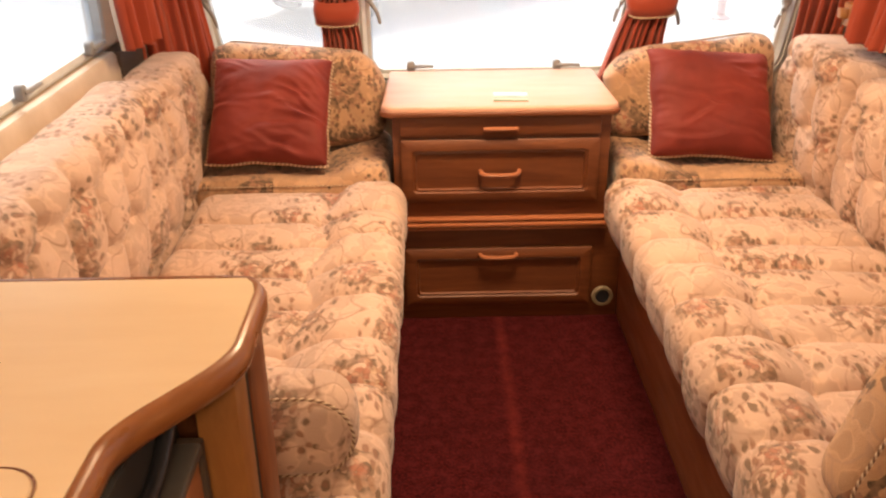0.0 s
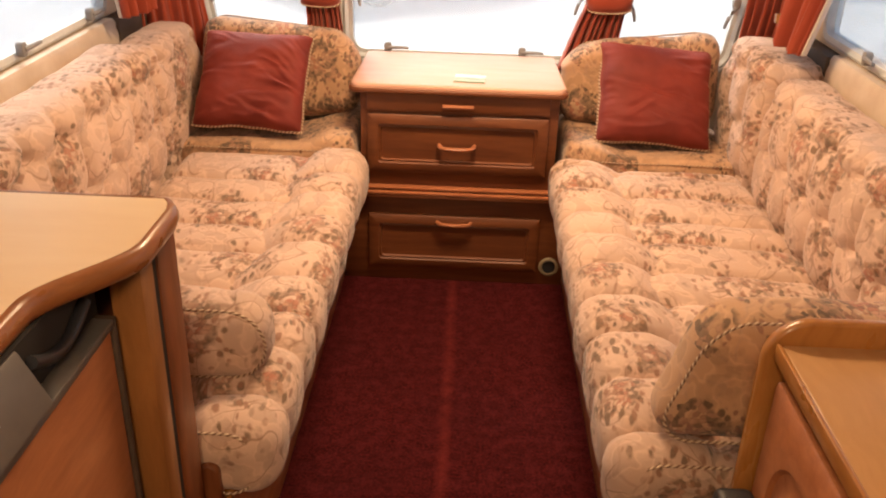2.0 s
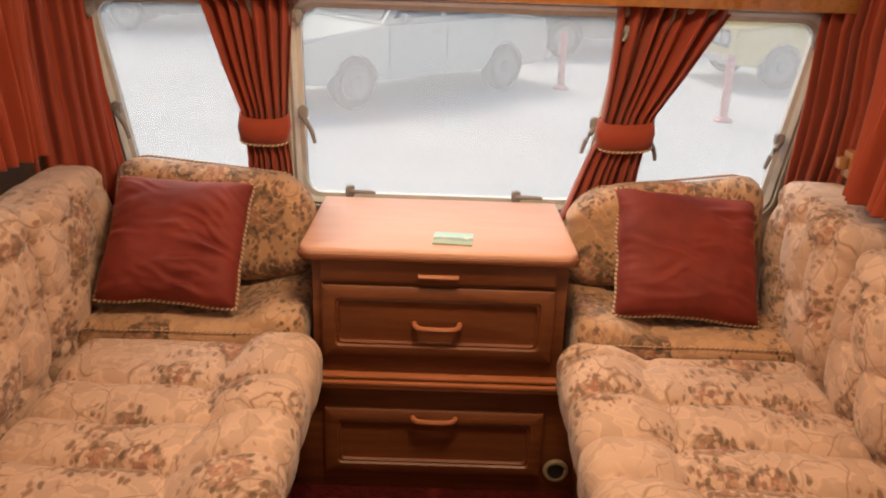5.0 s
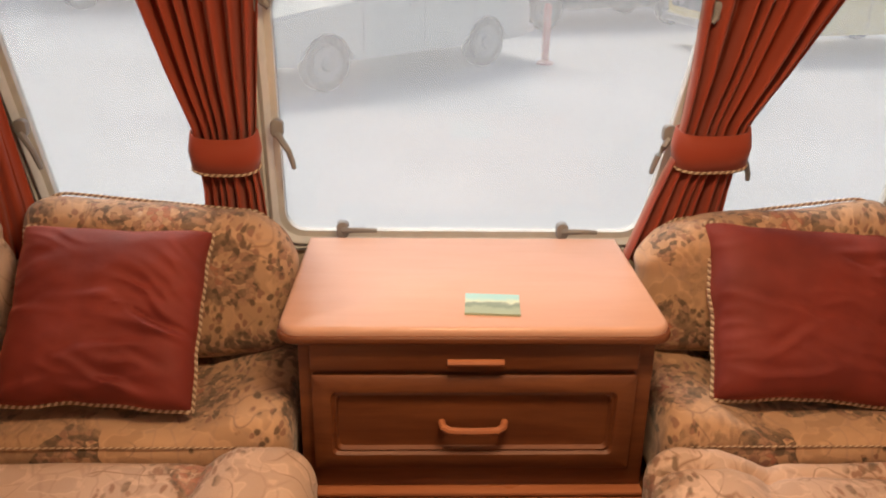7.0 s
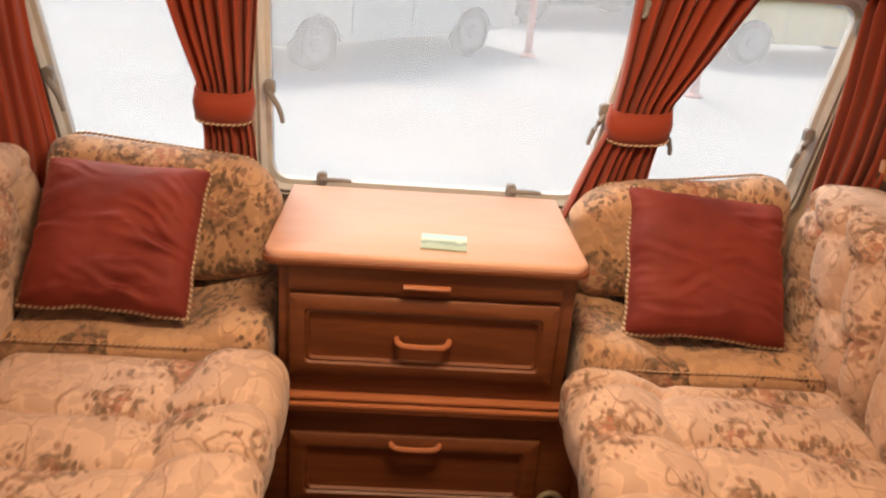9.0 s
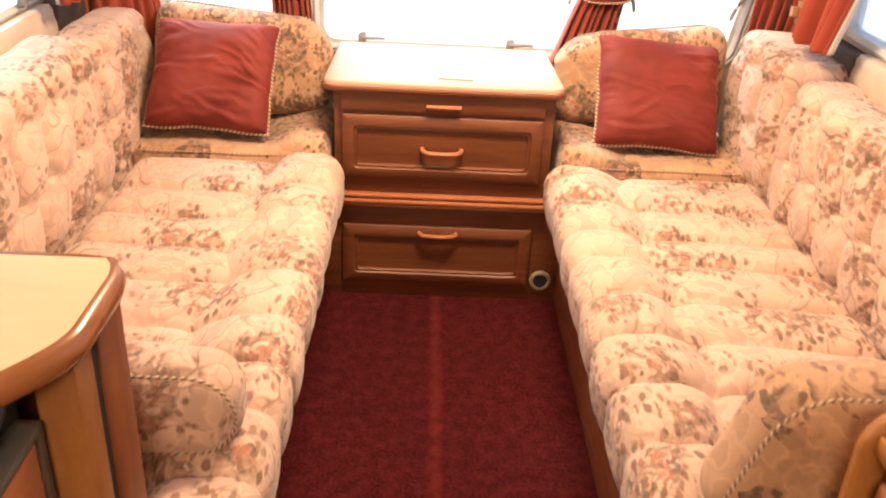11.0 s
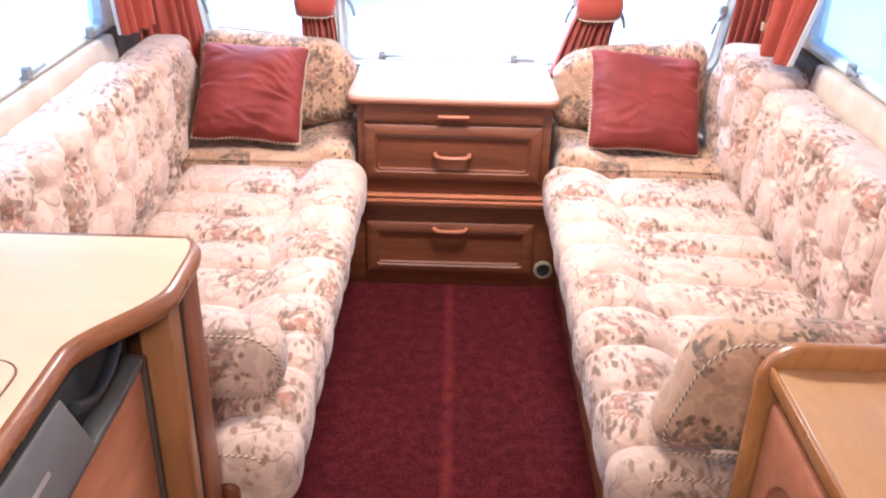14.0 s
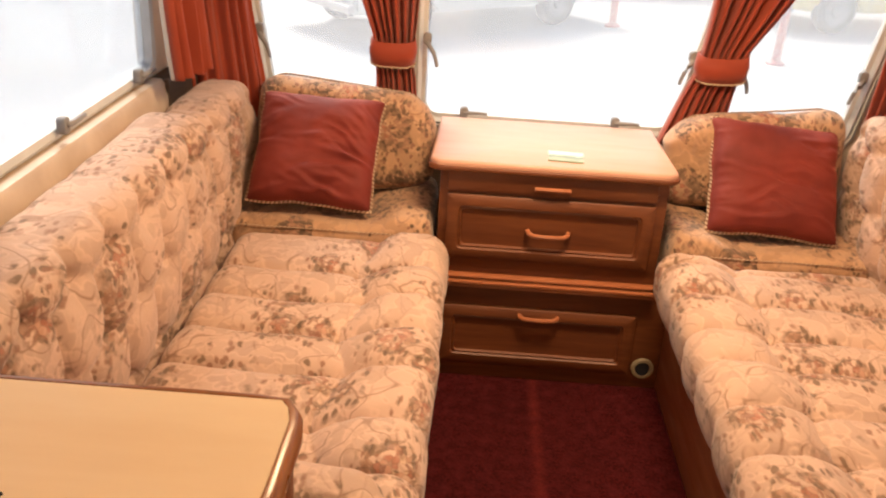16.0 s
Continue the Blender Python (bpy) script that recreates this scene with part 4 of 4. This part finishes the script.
outline = s_edge(-0.004) + [(-0.2165, 0.925), (-0.2225, 0.948), (-0.232, 0.961), (X0 + 0.002, 0.962), (X0 + 0.002, -2.3)]
worktop = mesh_object("worktop", prism(outline, 0.962, 0.9905, 0.0), laminate, True)
tagged(worktop, "light beech laminate worktop with a curved cherry edge", "worktop")
lip = [Vector((x, y, 0.972)) for x, y in s_edge(0.0)] + [Vector((-0.2125, 0.92, 0.972)), Vector((-0.217, 0.945, 0.972)), Vector((-0.228, 0.964, 0.972)), Vector((-0.26, 0.968, 0.972)), Vector((X0 + 0.002, 0.968, 0.972))]
edge_rings = []
for i, p in enumerate(lip):
    d = (lip[min(i + 1, len(lip) - 1)] - lip[max(i - 1, 0)]).normalized()
    side = Vector((d.y, -d.x, 0))
    edge_rings.append([p + side * a + Vector((0, 0, b)) for a, b in ((-0.0035, 0.0182), (0.002, 0.0178), (0.0075, 0.013), (0.0112, 0.004), (0.011, -0.006), (0.008, -0.014), (0.0, -0.019), (-0.011, -0.019))])
part("edging", loft(edge_rings), edging_wood, worktop, "rounded cherry wood edging")
lid_line = rounded_rect(-0.90, -0.338, -0.2, 0.606, 0.035)
lid = part("hob_lid", prism(lid_line, 0.9908, 0.9935, 0.001, 1), laminate, worktop, "flush laminate hob lid with a brown joint")
rim = [Vector((x, y, 0.9912)) for x, y in rounded_rect(-0.9025, -0.3355, -0.2025, 0.6085, 0.037)]
part("burn_mark", prism([(-0.458 + 0.006 * math.cos(q), 0.778 + 0.004 * math.sin(q)) for q in (0.6 * k for k in range(10))], 0.9906, 0.9911), gap_shade_and_mark, worktop, "small dark burn mark")
part("joint", sweep(rim, 0.0013, 5, True), cherry, worktop, "brown joint line")

part("end_post", kb(-0.262, -0.219, 0.873, 0.958, 0.0, 0.955, 0.006), cherry_up, kitchen)
part("pilaster", kb(-0.275, -0.222, 0.812, 0.866, 0.0, 0.955, 0.010), pilaster_wood, kitchen, "golden wood pilaster")
# solid black strip and box stand in for the shade in gap and recess
part("gap", kb(-0.27, -0.2235, 0.858, 0.877, 0.0, 0.954, 0.0), gap_shade_and_mark, kitchen)
part("recess", kb(-0.33, -0.292, -2.2, 0.808, 0.06, 0.955, 0.0), gap_shade_and_mark, kitchen)
part("back_panel", kb(X0 + 0.003, -0.262, 0.94, 0.957, 0.0, 0.955, 0.002), cherry_up, kitchen)
door = part("fridge_door", kb(-0.292, -0.266, -0.1, 0.785, 0.1, 0.86, 0.004), cherry_side, kitchen)
part("trim_strip", kb(-0.296, -0.262, -0.1, 0.79, 0.862, 0.876, 0.003), grey_plastic, door, "dark grey strip along the door top")
part("side_strip", kb(-0.292, -0.262, 0.787, 0.800, 0.1, 0.876, 0.003), dark_trim, door, "dark strip along the door side")
fascia = part("control_fascia", box_bm(-0.008, 0.008, -0.35, 0.35, -0.042, 0.042, 0.006), grey_plastic, kitchen, "grey plastic control fascia")
fascia.matrix_local = pose(-0.279 + KX, 0.235, 0.914, 0, -25, 0)
part("marking", box_bm(0.008, 0.0086, 0.2, 0.255, -0.004, 0.002, 0.0), chrome, fascia, "pale printed bar")
part("hose", sweep([(-0.285 + KX, 0.60 + 0.16 * f, 0.925 - 0.03 * math.sin(3 * f)) for f in [i / 12 for i in range(13)]], 0.009, 10), catch_plastic, kitchen, "grey hose in the dark recess")
part("toe_board", kb(-0.31, -0.296, -2.2, 0.808, 0.0, 0.06, 0.002), cherry, kitchen)


# ---- cushions and cabinet by the aisle ----
def loose_block(name, at, sx, sy, sz, turn, tip, label, seed, cloth, slant=0.0):
    """slant: how far the free end leans in towards the top."""
    top = thing(name, at, label, "cushion")

    def lean(x, z):
        return slant * max(0.0, 0.5 - x / sx) * (z / sz + 0.5)
    top.matrix_world = pose(*at, tip, 0, turn)

    def shift(p, nrm):
        return nrm * (0.01 * noise.noise(Vector((p.x * 5 + seed, p.y * 5, p.z * 5))) + 0.012 * (abs(nrm.y) > 0.7) * math.cos(math.pi * p.x / sx) * math.cos(math.pi * p.z / sz)) + Vector((lean(p.x, p.z), 0, 0))

    part("cover", rounded_box(sx, sy, sz, 0.065, 0.0125, shift), cloth, top)
    ring = [Vector((x + lean(x, z), -sy / 2 + 0.02, z)) for x, z in rounded_rect(-sx / 2 + 0.006, sx / 2 - 0.006, -sz / 2 + 0.006, sz / 2 - 0.006, 0.075)]
    rope("piping", ring, 0.003, top)
    return top


loose_block("bolster", (-0.405, 1.195, 0.612), 0.55, 0.15, 0.16, 0, 0, "cream floral bolster cushion at the end of the seat", 3, fabric)
# the deep cloth carries the shade of this cushion's near face in its colour
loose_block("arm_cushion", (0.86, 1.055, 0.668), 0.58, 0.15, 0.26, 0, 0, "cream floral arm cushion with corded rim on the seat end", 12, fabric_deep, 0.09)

cabinet = thing("side_cabinet", (1.0, 0.72, 0), "golden wood side cabinet with a raised rounded edge", "cabinet")
BX, BY = -1.0, -0.72


def bb(x0, x1, y0, y1, z0, z1, bevel=0.003):
    return box_bm(x0 + BX, x1 + BX, y0 + BY, y1 + BY, z0, z1, bevel)


# the end board rises above the top, its free corner rounded
board = [(0.70 + BX, 0.0), (X1 - 0.002 + BX, 0.0), (X1 - 0.002 + BX, 0.865)] + arc_corner(0.70 + 0.07 + BX, 0.865 - 0.07, 0.07, 90, 180, 8)
bm = prism(board, 0, 0.022, 0.007)
for v in bm.verts:
    v.co = Vector((v.co.x, 0.905 + BY - v.co.z, v.co.y))
part("end_board", bm, oak_up, cabinet)
part("body", bb(0.735, X1 - 0.003, 0.54, 0.882, 0.02, 0.80), cherry_up, cabinet)
part("top", bb(0.722, X1 - 0.003, 0.526, 0.8825, 0.802, 0.826, 0.006), cabinet_laminate, cabinet, "golden laminate top")
part("top_lipping", bb(0.714, 0.7215, 0.526, 0.8825, 0.80, 0.828, 0.003), oak, cabinet, "golden lipping")
rings = []
for x0, x1, z0, z1, r, y in ((-0.155, 0.155, 0.06, 0.775, 0.006, 0.018), (-0.155, 0.155, 0.06, 0.775, 0.006, 0.004), (-0.151, 0.151, 0.064, 0.771, 0.008, 0.0), (-0.10, 0.10, 0.12, 0.70, 0.095, 0.0), (-0.094, 0.094, 0.126, 0.694, 0.09, 0.007), (-0.07, 0.07, 0.15, 0.67, 0.068, 0.009), (-0.06, 0.06, 0.16, 0.66, 0.058, 0.003), (-0.05, 0.05, 0.17, 0.65, 0.048, 0.003)):
    rings.append([Vector((x, y, z)) for x, z in rounded_rect(x0, x1, z0, z1, r)])
bm = loft(rings)
door = part("door", bm, cherry_side, cabinet, "pinkish cherry door with a long rounded recess")
door.matrix_local = pose(0.718 + BX, 0.705 + BY, 0, 0, 0, -90)
# flat black sheet painted as the shade inside the slot
slot = prism(rounded_rect(0.0, 0.026, 0.50, 0.60, 0.012), -0.002, 0.001)
for v in slot.verts:
    v.co = Vector((v.co.x, 0.002 + v.co.z, v.co.y))
part("finger_slot", slot, gap_shade_and_mark, door, "dark finger slot")
board = [(0.70 + BX, 0.0), (X1 - 0.002 + BX, 0.0), (X1 - 0.002 + BX, 0.875)] + arc_corner(0.70 + 0.09 + BX, 0.875 - 0.09, 0.09, 90, 180, 8)
bm = prism(board, 0, 0.022, 0.007)
for v in bm.verts:
    v.co = Vector((v.co.x, 0.525 + BY - v.co.z, v.co.y))
part("end_board", bm, oak_up, cabinet)

# black box on the floor beside the cabinet
case = thing("black_case", (0.682, 0.765, 0), "black plastic case standing by the cabinet", "case")
part("body", box_bm(-0.03, 0.03, -0.08, 0.08, 0.0, 0.54, 0.016, 3), catch_plastic, case)
part("lid", box_bm(-0.032, 0.032, -0.082, 0.082, 0.542, 0.58, 0.014, 3), catch_plastic, case)
part("badge", box_bm(-0.008, 0.008, -0.03, -0.015, 0.5805, 0.5815, 0.0), bollard_red, case, "small red marking")

# rounded wooden stop at the end of the bench
stop = mesh_object("bench_end_stop", prism(rounded_rect(-0.235, -0.195, 0.0, 0.46, 0.02), 0, 0.03, 0.006), cherry_up)
for v in stop.data.vertices:
    v.co = Vector((v.co.x, 0.968 + v.co.z, v.co.y))
tagged(stop, "rounded cherry wood stop at the bench end", "trim")

# wooden corner bracket behind the side curtain
bracket = thing("corner_bracket", (1.275, 2.70, 0.985), "pale wooden corner bracket behind the curtain", "bracket")
part("block", box_bm(-0.02, 0.03, -0.02, 0.03, -0.06, 0.01, 0.004), oak_up, bracket)
part("shelf", box_bm(-0.045, -0.021, -0.01, 0.015, -0.035, -0.005, 0.003), oak, bracket)

# ceiling lamps
for x, y in ((0.28, 2.0), (0.1, -0.6)):
    lamp = thing("ceiling_lamp", (x, y, 1.95), "flat cream ceiling lamp, lit", "ceiling lamp", "ceiling lamps")
    part("base", box_bm(-0.29, 0.29, -0.16, 0.16, -0.022, 0.0, 0.006), cream_plastic, lamp)
    part("diffuser", box_bm(-0.27, 0.27, -0.14, 0.14, -0.048, -0.023, 0.01), lamp_glow, lamp, "glowing diffuser")


# ---- outside ----
GZ = -0.60
structure("ground", box_bm(-600, 600, -600, 600, GZ - 0.2, GZ, 0), concrete, "pale concrete yard", "ground", False)
wall = structure("backdrop_building", box_bm(-40, 45, 21.0, 21.6, GZ, 6.0, 0.0), render_wall, "pale rendered building across the yard", "building", False)


def car(at, turn, paintwork, label, tall=1.0):
    """A boxy saloon, nose towards -x."""
    top = thing("car", at, label, "car")
    top.matrix_world = pose(*at, 0, 0, turn)
    half = 0.8

    def skin(prof, w0, w1, inset):
        rings = []
        for y, f in ((-half, 0.0), (-half + 0.05, 1.0), (half - 0.05, 1.0), (half, 0.0)):
            rings.append([Vector((x, y, z)) for x, z in prof])
        bm = loft(rings)
        bmesh.ops.bevel(bm, geom=[e for e in bm.edges if abs(e.verts[0].co.y - e.verts[1].co.y) < 1e-6 and abs(abs(e.verts[0].co.y) - half) < 1e-6], offset=0.04, segments=2, affect="EDGES")
        return bm

    # the lower body with open wheel arches
    low = [(-2.0, 0.35), (-1.98, 0.62), (-1.94, 0.82), (-0.85, 0.93), (1.35, 0.95), (1.98, 0.9), (2.04, 0.6), (2.0, 0.32)]
    arch = []
    for cx in (1.22, -1.2):
        arch += [(cx + 0.37 * math.cos(q), 0.30 + 0.37 * math.sin(q)) for q in (math.pi * k / 10 for k in range(11))]
    body = part("body", skin(low + arch, 0, 0, 0), paintwork, top)
    cab = [(-0.78, 0.945), (-0.28, 1.40 * tall), (0.75, 1.42 * tall), (1.28, 0.955)]
    bm = bmesh.new()
    rings = [[Vector((x, s * (half - 0.06 - 0.16 * (z - 0.94) / 0.46), z)) for x, z in cab] for s in (-1, 1)]
    part("cabin", loft(rings), paintwork, top)
    for x0, x1, x2, x3 in ((-0.60, -0.24, 0.14, 0.14), (0.22, 0.22, 0.68, 0.98)):
        for s in (-1, 1):
            quad = [(x0, 1.0), (x1, 1.34 * tall), (x2, 1.34 * tall), (x3, 1.0)]
            ring = [[Vector((x, s * (half - 0.06 - 0.16 * (z - 0.94) / 0.46 + o), z)) for x, z in quad] for o in (-0.004, 0.006)]
            part("side_window", loft(ring), car_glass, top, "dark car window")
    ring = [[Vector((x - o, y, z)) for x, y, z in ((-0.74, -0.66, 0.99), (-0.74, 0.66, 0.99), (-0.33, 0.54, 1.36 * tall), (-0.33, -0.54, 1.36 * tall))] for o in (0.0, 0.015)]
    part("windscreen", loft(ring), car_glass, top, "dark windscreen")
    for x in (-1.2, 1.22):
        for s in (-1, 1):
            rr = []
            for r, y in ((0.20, 0.07), (0.29, 0.08), (0.31, 0.05), (0.31, -0.05), (0.29, -0.08), (0.20, -0.07)):
                rr.append([Vector((x + r * math.cos(q), s * 0.72 + y, 0.31 + r * math.sin(q))) for q in (2 * math.pi * k / 28 for k in range(28))])
            wheel = part("wheel", loft(rr), tyre_rubber, top, "black tyre")
            rr = [[Vector((x + r * math.cos(q), s * (0.72 + y), 0.31 + r * math.sin(q))) for q in (2 * math.pi * k / 24 for k in range(24))] for r, y in ((0.2, 0.06), (0.19, 0.082), (0.09, 0.07), (0.07, 0.095), (0.02, 0.1))]
            part("hubcap", loft(rr), hub_paint, wheel, "metal hubcap")
    for s in (-1, 1):
        for dy in (0.56, 0.36):
            rr = [[Vector((-1.985 - d, s * dy + r * math.cos(q), 0.68 + r * math.sin(q))) for q in (2 * math.pi * k / 16 for k in range(16))] for r, d in ((0.085, 0.0), (0.085, 0.025), (0.06, 0.035))]
            part("headlight", loft(rr), chrome, top, "round headlight")
    part("grille", box_bm(-2.01, -1.97, -0.66, 0.66, 0.56, 0.80, 0.01), catch_plastic, top, "dark grille")
    part("bumper", box_bm(-2.1, -1.98, -0.8, 0.8, 0.36, 0.46, 0.03), chrome, top, "front bumper")
    part("bumper", box_bm(2.0, 2.12, -0.8, 0.8, 0.36, 0.46, 0.03), chrome, top, "rear bumper")
    for x in (-0.05, 0.95):
        part("door_handle", box_bm(x, x + 0.14, -half - 0.02, -half + 0.01, 0.83, 0.86, 0.006), chrome, top, "chrome door handle")
    for x in (-0.72, 0.18, 1.0):
        part("door_gap", box_bm(x, x + 0.008, -half - 0.002, -half + 0.01, 0.38, 0.93, 0.0), catch_plastic, top, "door joint")
    part("door_mirror", box_bm(-0.55, -0.47, -half - 0.1, -half + 0.02, 0.96, 1.06, 0.02), chrome, top)
    return top


heading = math.degrees(math.atan2(12.4 - 10.8, 0.8 + 0.9))
car((-0.47, 12.05, GZ), heading - 2, cream_paint, "pale cream old saloon car parked in the yard")
car((5.9, 14.0, GZ), 12, yellow_paint, "yellow car parked in the yard", 1.1)
car((3.0, 16.6, GZ), 20, dark_paint, "dark green car parked in the yard")
car((-4.6, 18.0, GZ), 5, dark_paint, "dark car parked by the far building")


def bollard(x, y):
    top = thing("bollard", (x, y, GZ), "faded red traffic post standing on the yard", "bollard", "traffic posts")
    part("base", loft([[Vector((r * math.cos(q), r * math.sin(q), z)) for q in (2 * math.pi * k / 16 for k in range(16))] for r, z in ((0.11, 0), (0.11, 0.02), (0.06, 0.05))]), bollard_red, top)
    part("post", loft([[Vector((r * math.cos(q), r * math.sin(q), z)) for q in (2 * math.pi * k / 16 for k in range(16))] for r, z in ((0.05, 0.06), (0.05, 0.72), (0.035, 0.76))]), bollard_red, top)


bollard(1.75, 12.5)
bollard(3.45, 10.7)
